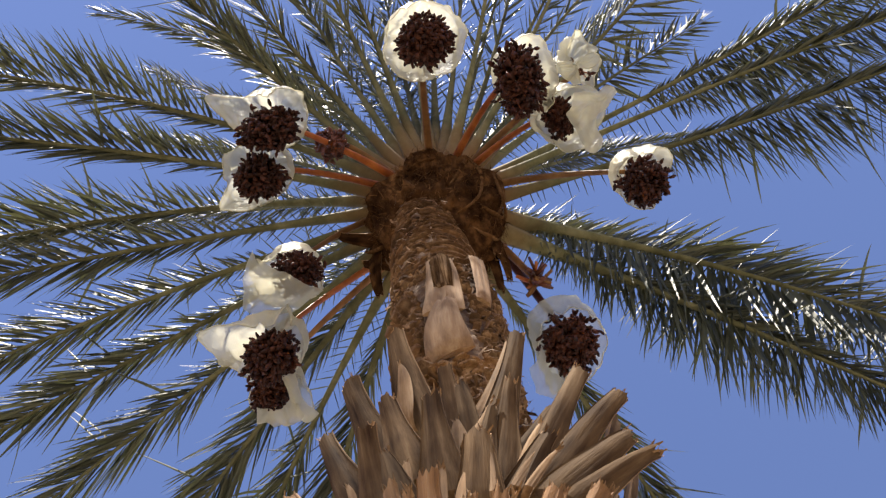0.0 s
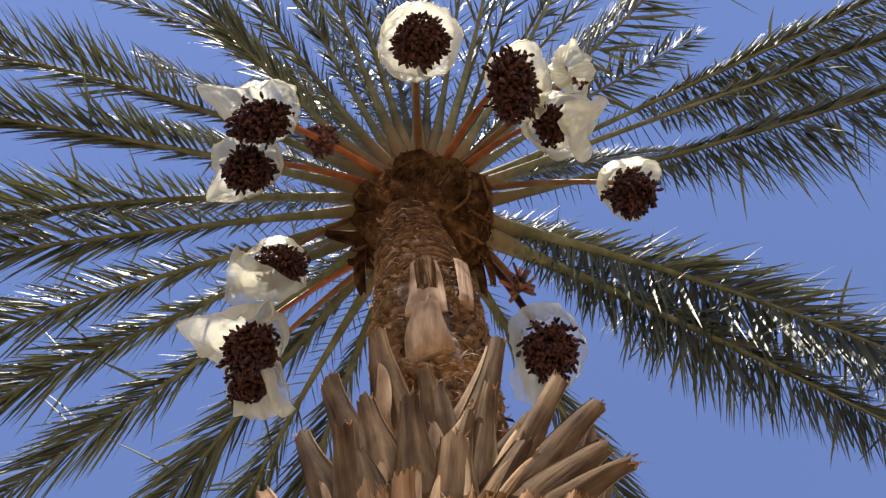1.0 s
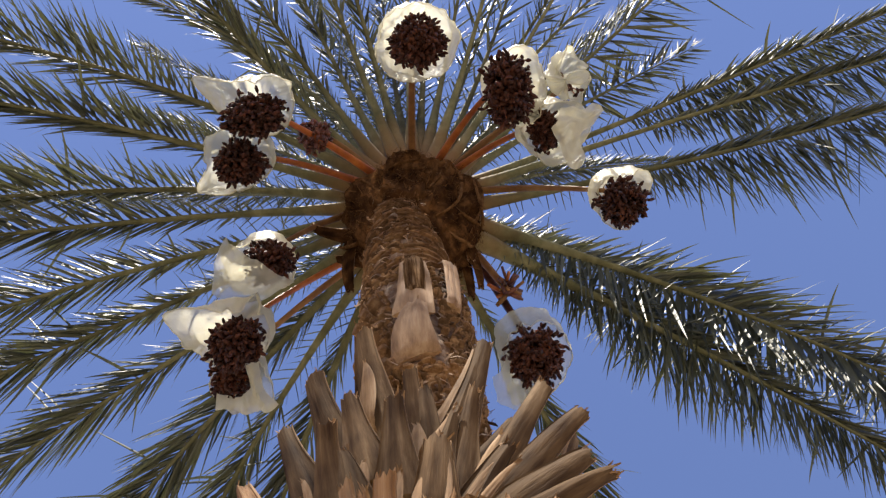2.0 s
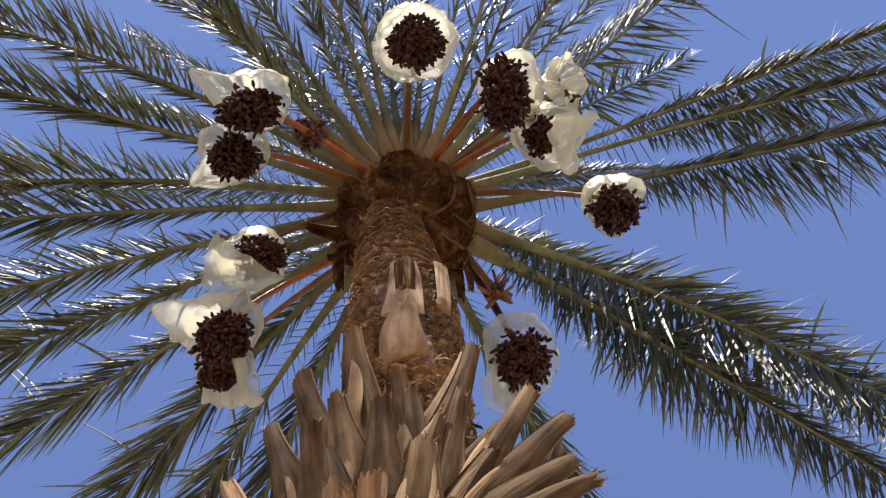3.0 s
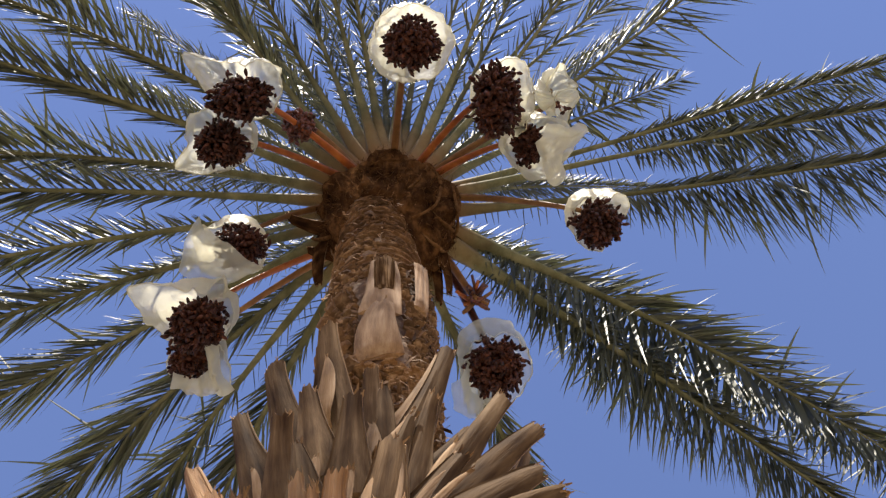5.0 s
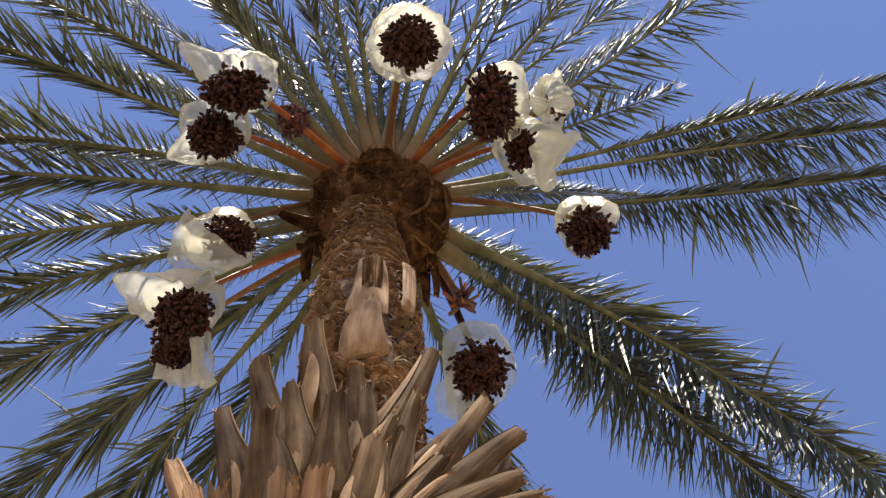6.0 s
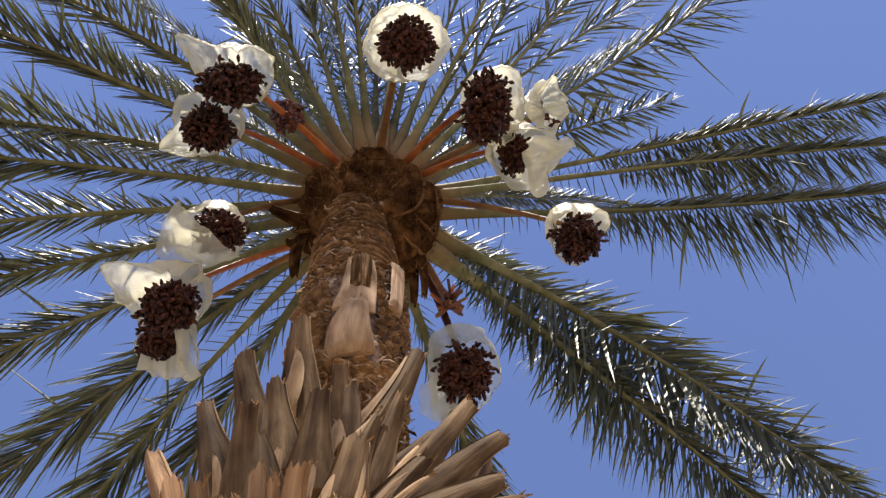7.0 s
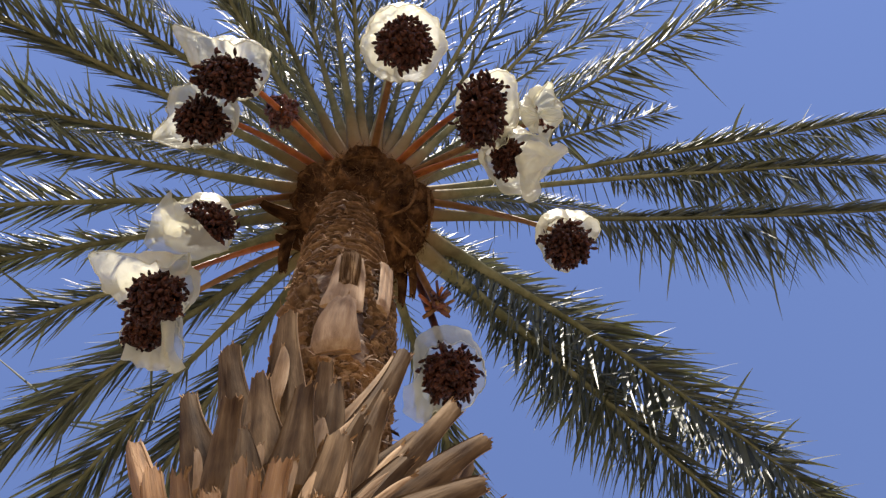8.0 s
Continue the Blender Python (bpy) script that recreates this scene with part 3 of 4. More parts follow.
# short brown stubs of old petioles and fruit stalks that stand out under the crown
for az, r, z, w in [(-88, 0.47, 6.42, 0.045), (-112, 0.38, 6.30, 0.05), (84, 0.38, 6.36, 0.045), (108, 0.38, 6.24, 0.05)]:
    leaf_base("leaf_base", (az, r, z), (az, r - 0.08, z - 0.14), (az, 0.19, z - 0.32), (w, w * 1.3, w * 2.0), crown, M_SHEATH, rnd, face=1.0, ragged=0.015)


# brown flaps of torn sheath that hang beside the neck
for tip, mid, foot, widths in [
    ((121.0, 0.30, 5.47), (117.5, 0.31, 5.75), (112.0, 0.30, 6.1), (0.035, 0.06, 0.09)), ((119.0, 0.36, 5.62), (115.0, 0.36, 5.85), (112.0, 0.34, 6.15), (0.03, 0.055, 0.08)),
    ((104.0, 0.30, 5.72), (104.0, 0.32, 5.9), (104.0, 0.31, 6.15), (0.03, 0.06, 0.09)), ((-105.0, 0.26, 5.55), (-102.0, 0.27, 5.8), (-99.0, 0.26, 6.1), (0.04, 0.07, 0.09)),
]:
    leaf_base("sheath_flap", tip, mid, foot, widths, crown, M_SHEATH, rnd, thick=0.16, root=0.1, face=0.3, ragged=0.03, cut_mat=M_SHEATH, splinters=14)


class Spine:
    """A frond's midrib: leaves the crown at an azimuth, climbs at first and bends down steadily."""

    def __init__(self, az, z, climb, bend, drift, length, hub_radius=0.22):
        a0 = radians(az)
        self.length, self.n = length, 60
        p = Vector((HUB.x + hub_radius * math.sin(a0), HUB.y + hub_radius * math.cos(a0), z))
        self.p, self.t = [p.copy()], []
        ds = length / self.n
        for i in range(self.n):
            s = (i + 0.5) * ds
            e, a = radians(climb - bend * s), radians(az + drift * s)
            d = Vector((math.sin(a) * math.cos(e), math.cos(a) * math.cos(e), math.sin(e)))
            self.t.append(d)
            p = p + d * ds
            self.p.append(p.copy())
        self.t.append(self.t[-1])

    def at(self, s):
        """Place, direction, sideways and upper side at s metres."""
        u = min(max(s / self.length, 0), 0.9999) * self.n
        i = int(u)
        p, d = self.p[i].lerp(self.p[i + 1], u - i), self.t[i].lerp(self.t[i + 1], u - i).normalized()
        side = d.cross(Vector((0, 0, 1))).normalized()
        return p, d, side, side.cross(d).normalized()


TWIST = Vector((-0.33, -0.94, 0.11))      # the way in which twisted leaflets face


def leaflet(q, root, d, length, width, normal, sag, fold=0.55):
    """A folded, tapering, slightly sagging and twisting blade: 13 points and 8 faces."""
    side = d.cross(normal).normalized()
    up = side.cross(d).normalized()
    verts, twist = [], q.uniform(-1.0, 1.0) if fold > 0.5 else q.uniform(-0.35, 0.35)
    for t, w, in ((0.0, 0.35), (0.22, 1.0), (0.55, 0.8), (0.82, 0.42)):
        c = root + d * (length * t) + Vector((0, 0, -sag * length * t * t))
        h, ct, st = width * 0.5 * w, math.cos(twist * t), math.sin(twist * t)
        sd, u = side * ct + up * st, up * ct - side * st
        verts += [c - sd * h + u * h * fold, c, c + sd * h + u * h * fold]
    verts.append(root + d * length + Vector((0, 0, -sag * length)))
    return verts


LEAFLET_FACES = [(i * 3 + j, i * 3 + j + 1, i * 3 + j + 4, i * 3 + j + 3) for i in range(3) for j in range(2)] + [(9, 10, 12), (10, 11, 12)]


def frond(az, z, climb, bend, drift, length, seed, blade=0.40, bare=0.85, roll=0.0, sag=0.26, thick=1.0, hang=(0.2, 0.2), spread=(1.0, 1.0), flat=0.0, single=False, gap=0.0145, broad=0.018, lit=(0.08, 0.08), fan=17, upper=1.0, sparse=0.04, label=""):
    q = random.Random(seed)
    sp = Spine(az, z, climb, bend, drift, length)
    # midrib: a broad clasping foot, then a flat-topped, keeled stalk
    rings, n = [], 8
    for i in range(-1, 45):
        s = length * (max(i, 0) / 44) ** 1.25
        p, d, side, up = sp.at(s)
        if i < 0:
            p = p - d * 0.12 - Vector((0, 0, 0.04))
        w = (0.024 if seed < 18 else 0.019) * (1 - 0.88 * (s / length) ** 0.8) + 0.036 * math.exp(-s / 0.25)
        w *= thick
        if seed in (12, 13):
            w += 0.032 * math.exp(-s / 0.5) - 0.018 * math.exp(-s / 0.25)
        h = 0.6 * w
        rings.append([p + side * (w * math.cos(math.tau * j / n)) + up * (h * math.sin(math.tau * j / n) * (0.6 if math.sin(math.tau * j / n) > 0 else 1.0)) for j in range(n)])
    me = mesh_of("frond", *loft(rings), M_RACHIS)
    ob = put("frond", me, palm, label=label or "arching grey-green palm frond")
    # leaflets on both sides, in two ranks that stand at different angles
    verts, faces, s, turn_, singles = [], [], 0.25, 0, 0
    while s < length * 0.995:
        u = s / length
        p, d, side, up = sp.at(s)
        if s < bare:
            ln, wd, fwd = q.uniform(0.06, 0.13) * (0.6 + s / bare), 0.007, 42
        else:
            k = (s - bare) / (length - bare)
            ln = blade * (0.25 + 0.75 * min(1, k / 0.32)) * (1 - 0.62 * max(0, k - 0.45) / 0.55) * q.uniform(0.85, 1.12)
            wd, fwd = broad * q.uniform(0.75, 1.25) * (1 - 0.4 * k) * (0.5 + 0.5 * min(1, k / 0.3)), (37 - fan * k + (turn_ - 1.5) * 5)
        for sg in (-1, 1):
            if q.random() < (sparse if sg > 0 and s > bare else 0.04):
                continue
            stray = q.random() < 0.03 and s > bare
            f_ang = radians(fwd * spread[0 if sg < 0 else 1] + q.uniform(-9, 9) + (q.uniform(10, 50) if stray else 0))
            lift = radians(((20, 42, 58, 72)[turn_] - flat) * (0.9 if s > bare else 0.4) + q.uniform(-8, 8) + sg * roll)
            dr = d * math.cos(f_ang) + (side * sg * math.cos(lift) + up * math.sin(lift)) * math.sin(f_ang)
            hg = (hang[0] if sg < 0 else hang[1]) * q.uniform(0.5, 1.4) if s > bare else 0
            dr = (dr * (1 - hg) + Vector((0, 0, -hg))).normalized()
            root = p + side * sg * 0.008 + d * q.uniform(-0.006, 0.006)
            nv = (up * math.cos(lift) - side * sg * math.sin(lift)).normalized()
            nv = (nv + side * q.uniform(-1.3, 1.3) + d * q.uniform(-0.3, 0.3)).normalized()
            nv = (nv * (1 - min(1, hg * 1.3)) + side * min(1, hg * 1.3)).normalized()
            fold = 0.55
            if s > bare and q.random() < (0.33 if seed < 18 else 0.5):
                edge = dr.cross(Vector((0, 0, 1)))
                nv, fold = (edge.normalized() + Vector((q.uniform(-0.3, 0.3), q.uniform(-0.3, 0.3), q.uniform(-0.3, 0.3)))).normalized(), 0.3
            if s > bare and not stray and q.random() < (lit[0] if sg < 0 else lit[1]) * (0.1 + 1.2 * k if seed < 31 else 1):
                dr = (dr - TWIST * dr.dot(TWIST) * 0.75).normalized()
                lv_ = TWIST + Vector((q.uniform(-1, 1), q.uniform(-1, 1), q.uniform(-1, 1))) * (0.2 if seed == 12 else 0.28)
                lv_ -= dr * lv_.dot(dr)
                if lv_.length > 0.3:
                    nv, fold = lv_.normalized(), 0.12
            lv = leaflet(q, root, dr.normalized(), ln * (1.25 if stray else 1) * (upper if sg > 0 else 1), wd, nv, (sag * q.uniform(0.4, 1.6) * (1 if fold > 0.5 else 0.4) if s > bare else 0.02), fold)
            if single and s > bare and sg < 0 and singles < 300:
                singles += 1
                put("leaflet", mesh_of("leaflet", lv, LEAFLET_FACES, M_LEAF), ob)
            else:
                b = len(verts)
                verts += lv
                faces += [tuple(b + a for a in fc) for fc in LEAFLET_FACES]
        turn_ = (turn_ + 1) % 4
        s += (gap * (0.55 if turn_ else 1.9) if s > bare else 0.05) * q.uniform(0.8, 1.2)
    lo = put("leaflets", mesh_of("leaflets", verts, faces, M_LEAF), ob)
    lo["kind"] = "stuff"
    return ob


# azimuth from +y towards +x, foot height, climb, bend per metre, drift per metre, length, seed, blade
LEFT_FRONDS = [
    (-122.1, 6.760, 29.7, 15.6, 3.4, 3.4, 1, 0.41), (-113.8, 6.617, 12.3, 15.0, -0.1, 3.2, 2, 0.33), (-100.6, 6.717, 19.0, 15.6, 1.6, 3.4, 3, 0.40),
    (-94.5, 6.604, 12.2, 14.8, -1.3, 3.3, 4, 0.36), (-86.1, 6.577, 7.6, 15.0, -0.8, 3.2, 5, 0.34), (-77.3, 6.524, 4.0, 14.7, -2.5, 3.2, 6, 0.36),
    (-67.2, 6.487, -1.3, 15.0, -3.7, 3.0, 7, 0.39), (-54.6, 6.539, -7.2, 16.3, -1.8, 3.0, 8, 0.40), (-46.6, 6.533, -6.9, 15.8, 2.4, 3.0, 9, 0.42),
    (-38.3, 6.563, -13.7, 16.0, 3.5, 2.8, 10, 0.40), (23.2, 6.587, -10.3, 14.9, 0.6, 2.9, 11, 0.38), (53.7, 6.492, 6.0, 14.9, 1.5, 3.3, 13, 0.37),
]
RIGHT_FRONDS = [
    (83.9, 6.483, 24.3, 14.1, 6.4, 3.5, 14, 0.42), (92.9, 6.631, 29.6, 14.1, 2.2, 3.5, 15, 0.34), (94.0, 6.688, 34.1, 13.8, 4.0, 3.6, 16, 0.34),
    (100.8, 6.802, 44.3, 14.6, 1.6, 2.1, 17, 0.34), (111.4, 6.719, 37.0, 13.2, 5.9, 3.3, 18, 0.42), (125.6, 6.694, 46.5, 12.7, 7.2, 3.3, 19, 0.40),
    (124.0, 6.738, 52.6, 13.8, -3.0, 3.0, 20, 0.38), (142.9, 6.753, 48.3, 13.2, 7.8, 3.2, 21, 0.38), (131.3, 6.749, 58.1, 11.3, 9.5, 3.0, 22, 0.36),
]
UPPER_FRONDS = [
    (-165.3, 6.796, 45.6, 14.8, -2.3, 3.3, 23, 0.38), (-173.6, 6.820, 50.0, 15.0, 1.5, 3.2, 24, 0.36), (-145.6, 6.757, 42.0, 14.2, -5.3, 3.3, 25, 0.38),
    (-153.6, 6.832, 56.5, 14.1, -6.0, 3.0, 26, 0.34), (-135.2, 6.695, 36.7, 13.4, -8.0, 3.4, 27, 0.42), (-142.8, 6.840, 55.3, 14.4, 11.9, 2.7, 28, 0.32),
]
# the young, steep fronds of the heart
YOUNG_FRONDS = [
    (126.0, 6.84, 50.0, 13.0, 5.0, 2.8, 43, 0.36),
    (138.0, 6.86, 60.0, 12.0, 3.0, 2.6, 39, 0.34), (150.0, 6.86, 58.0, 13.0, 4.0, 2.8, 40, 0.34), (170.0, 6.84, 57.0, 14.0, 0.0, 2.8, 42, 0.34),
    (178.0, 6.88, 70.0, 10.0, 0.0, 2.6, 31, 0.34), (160.0, 6.88, 64.0, 13.0, 3.0, 2.6, 32, 0.34), (-160.0, 6.9, 74.0, 9.0, 2.0, 2.4, 33, 0.32),
    (-105.0, 6.86, 62.0, 14.0, 0.0, 2.6, 34, 0.34), (10.0, 6.86, 66.0, 12.0, 0.0, 2.4, 36, 0.34),
    (-50.0, 6.84, 58.0, 14.0, 0.0, 2.6, 37, 0.34), (95.0, 6.88, 72.0, 9.0, 0.0, 2.0, 38, 0.30),
]
INNER_FRONDS = [
    (110.0, 6.84, 58.0, 14.0, 2.0, 2.4, 45, 0.36), (78.0, 6.82, 56.0, 15.0, 0.0, 2.4, 46, 0.36), (-118.0, 6.84, 60.0, 14.0, -2.0, 2.4, 47, 0.36),
    (-88.0, 6.82, 56.0, 15.0, 0.0, 2.4, 48, 0.36), (50.0, 6.82, 52.0, 15.0, 2.0, 2.4, 49, 0.34), (-66.0, 6.80, 50.0, 15.0, 0.0, 2.3, 50, 0.34), (-135.0, 6.86, 66.0, 12.0, 2.0, 2.2, 51, 0.34),
]
LIT = {49: (0.1, 0.1), 46: (0.15, 0.15), 12: (0.85, 0.10), 13: (0.25, 0.10), 14: (0.12, 0.12), 15: (0.12, 0.12), 16: (0.10, 0.12), 17: (0.1, 0.3), 18: (0.1, 0.15), 19: (0.1, 0.15), 20: (0.1, 0.15), 21: (0.1, 0.1), 22: (0.1, 0.1)}
HANGING = {13: (0.5, 0.15), 14: (0.45, 0.05), 15: (0.42, 0.05), 16: (0.38, 0.05), 17: (0.2, 0.05)}
ROLL = {13: 35, 14: 38, 15: 30, 16: 25, 17: 10, 18: 25, 1: 22, 2: 22, 3: 18, 27: 12}
SPREAD = {13: (2.2, 1.3), 14: (2.0, 1.0), 15: (1.9, 1.0), 16: (1.8, 1.0), 18: (1.5, 1.1), 1: (1.5, 0.9), 2: (1.4, 0.9), 3: (1.5, 0.9), 4: (1.4, 1.0), 5: (1.4, 1.0), 17: (1.3, 1.8)}
LEAFY_TO_THE_FOOT = {18: 0.6, 19: 0.9, 20: 1.2, 21: 0.5, 22: 0.45, 39: 1.0, 43: 1.2, 23: 0.45, 24: 0.4, 14: 1.0, 15: 1.3, 16: 1.3, 2: 0.5, 4: 0.6, 5: 0.7, 8: 0.4, 11: 0.4, 13: 0.35, 3: 0.75, 10: 0.5}
for az, z, climb, bend, drift, length, seed, blade in LEFT_FRONDS + RIGHT_FRONDS + UPPER_FRONDS + YOUNG_FRONDS + INNER_FRONDS:
    frond(az, z, climb, bend, drift, length, seed, blade, thick=1.2 if seed == 13 else 1.0, bare=LEAFY_TO_THE_FOOT.get(seed, 0.9 if seed < 25 else 0.4 if seed < 31 else 0.16), hang=HANGING.get(seed, (0.05, 0.12) if az < 0 else (0.12, 0.06)), spread=SPREAD.get(seed, (1.1, 1.0) if seed < 20 else (0.8, 0.8)), roll=ROLL.get(seed, 0), lit=LIT.get(seed, (0.05, 0.05) if seed < 31 else (0.4, 0.4)), broad=0.015 if seed > 30 else 0.024 if seed in (13, 17) else 0.022 if 50 < az < 96 else 0.021, gap=0.0078 if seed == 13 else 0.0118 if seed in (1, 2, 3, 27) else 0.0078 if 50 < az < 96 else 0.0125 if -80 < az < 30 else 0.045 if seed in (21, 22, 40) else 0.027 if seed in (19, 20, 39, 43) else 0.0105 if seed in (31, 33, 34, 37, 38) or seed > 44 else 0.019 if seed > 17 else 0.0145, fan=9 if 50 < az < 96 else 17, upper=0.9 if seed == 13 else 0.7 if 50 < az < 96 else 1.0, sparse=0.25 if -80 < az < -35 else 0.04, single=seed in (1, 2, 8, 13, 14, 18))
frond(61.9, 6.517, 18.9, 13.1, -1.0, 3.6, 12, 0.58, hang=(0.56, 0.02), spread=(2.5, 1.35), roll=34, bare=0.32, single=True, gap=0.0085, broad=0.030, lit=LIT[12], fan=7, upper=1.05, thick=1.2)


# ---- fruit ----
def date_mesh(name, mat, seed):
    q = random.Random(seed)
    rings = []
    for i in range(7):
        t = i / 6
        r = 0.0105 * math.sin(math.pi * min(max(t, 0.06), 0.95)) ** 0.6
        rings.append([Vector((r * math.cos(math.tau * j / 8) * q.uniform(0.85, 1.1), r * math.sin(math.tau * j / 8) * q.uniform(0.85, 1.1), (t - 0.5) * 0.042)) for j in range(8)])
    return mesh_of(name, *loft(rings), mat)


DATES = [date_mesh("date", M_DATE, 40 + i) for i in range(4)]
RED_DATES = [date_mesh("date", M_REDDATE, 50 + i) for i in range(3)]


def joined(rings_list):
    verts, faces = [], []
    for rings in rings_list:
        v, f_ = loft(rings)
        b = len(verts)
        verts += v
        faces += [tuple(b + a for a in fc) for fc in f_]
    return verts, faces


def date_bunch(centre, size, count, seed, label, stalk_az=None, stalk_mat=None, pool=DATES, stalk_r=0.013, hang=0.16):
    """A bunch of dates: a flat orange stalk out of the crown, a brush of strands, and the fruit on them."""
    q = random.Random(seed)
    c = Vector(centre)
    bunch = new("date_bunch")
    bunch.location = c
    tagged(bunch, label, "date bunch", "date bunches under the crown")
    out = Vector((c.x - HUB.x, c.y - HUB.y, 0))
    az = math.degrees(math.atan2(out.x, -out.y)) if stalk_az is None else stalk_az
    root = Vector((HUB.x, HUB.y, 6.62)) + spun(az) * 0.2
    top = c + Vector((0, 0, size[2] + hang * 0.6))
    mid = root.lerp(top, 0.55) + Vector((0, 0, 0.22))
    pts = []
    for i in range(14):
        t = i / 13
        pts.append(root * (1 - t) ** 2 + mid * (2 * t * (1 - t)) + top * t * t - c)
    put("stalk", mesh_of("stalk", *loft(tube(pts, [stalk_r * (1.8 - 0.9 * i / 13) for i in range(14)], flat=0.5)), stalk_mat or M_OLIVE), bunch, label="flat orange fruit stalk" if stalk_mat is M_STALK else "flat reddish-brown fruit stalk")
    strands = []
    for k in range(count):
        a, v = q.uniform(0, math.tau), q.uniform(-1, 0.45)
        h = math.sqrt(max(0, 1 - v * v)) * q.uniform(0.8, 1.13)
        f_ = 1.0 if q.random() < 0.72 else q.uniform(0.5, 0.9)
        e = Vector((math.cos(a) * h * size[0], math.sin(a) * h * size[1], v * size[2])) * f_
        e *= 1 + 0.30 * noise.noise(e.normalized() * 1.9 + Vector((seed * 3.1, 0, 0)))
        d = (e.normalized() * 0.8 + Vector((q.uniform(-0.7, 0.7), q.uniform(-0.7, 0.7), q.uniform(-0.9, 0.3)))).normalized()
        m = d.to_track_quat("Z", "Y").to_matrix().to_4x4()
        m.translation = e
        put("date", q.choice(pool), bunch, m @ Matrix.Scale(q.uniform(0.68, 0.95), 4))
        if k % 3 == 0:
            t0 = top - c
            m1 = t0.lerp(e, 0.5) + Vector((e.x, e.y, 0)) * 0.35
            sp_ = [t0 * (1 - t) ** 2 + m1 * 2 * t * (1 - t) + e * t * t for t in (0, 0.35, 0.7, 1)]
            strands.append(tube(sp_, [0.0035, 0.003, 0.0025, 0.002], n=4, flat=1))
    core = []
    for k in range(count if count > 60 else 0):
        e = Vector((q.gauss(0, 1), q.gauss(0, 1), q.gauss(0, 1))).normalized() * q.uniform(0.55, 0.88)
        d = Vector((q.gauss(0, 1), q.gauss(0, 1), q.gauss(0, 1))).normalized() * 0.026
        e = Vector((e.x * size[0], e.y * size[1], e.z * size[2] * 0.8))
        core.append(tube([e - d, e - d * 0.6, e + d * 0.6, e + d], [0.003, 0.0105, 0.0105, 0.003], n=6, flat=1))
    if core:
        inner = put("inner_dates", mesh_of("inner_dates", *joined(core), pool[0].materials[0]), bunch, label="dark dates packed inside the bunch")
        inner["kind"] = "stuff"
    so = put("strands", mesh_of("strands", *joined(strands), M_STALK), bunch, label="thin orange fruit strands")
    so["kind"] = "stuff"
    return bunch


def cut_fruit_stalk(end):
    """The rest of a harvested bunch: a thick stalk that ends in a tuft of short, torn stubs."""
    q, e = random.Random(91), Vector(end)
    thing = new("cut_fruit_stalk")
    thing.location = e
    tagged(thing, "reddish-brown cut fruit stalk with a tuft of torn stubs", "fruit stalk")
    root = Vector((HUB.x, HUB.y, 6.5)) + spun(128) * 0.2
    pts = [root.lerp(e, t) + Vector((0, 0, 0.10 * math.sin(math.pi * t))) - e for t in [i / 9 for i in range(10)]]
    put("stalk", mesh_of("stalk", *loft(tube(pts, [0.026 - 0.001 * i for i in range(10)], flat=0.6)), M_OLIVE), thing)
    for k in range(22):
        d = Vector((q.uniform(-1, 1), q.uniform(-1, 1), q.uniform(-1.1, 0.5))).normalized()
        p, ln = Vector((q.uniform(-0.02, 0.02), q.uniform(-0.03, 0.03), q.uniform(-0.03, 0.04))), q.uniform(0.05, 0.10)
        r = q.uniform(0.008, 0.015)
        put("stub", mesh_of("stub", *loft(tube([p, p + d * ln * 0.5 + Vector((0, 0, -0.006)), p + d * ln], [r, r, r * 0.8], n=6)), q.choice((M_OLIVE, M_STALK, M_REDDATE))), thing)


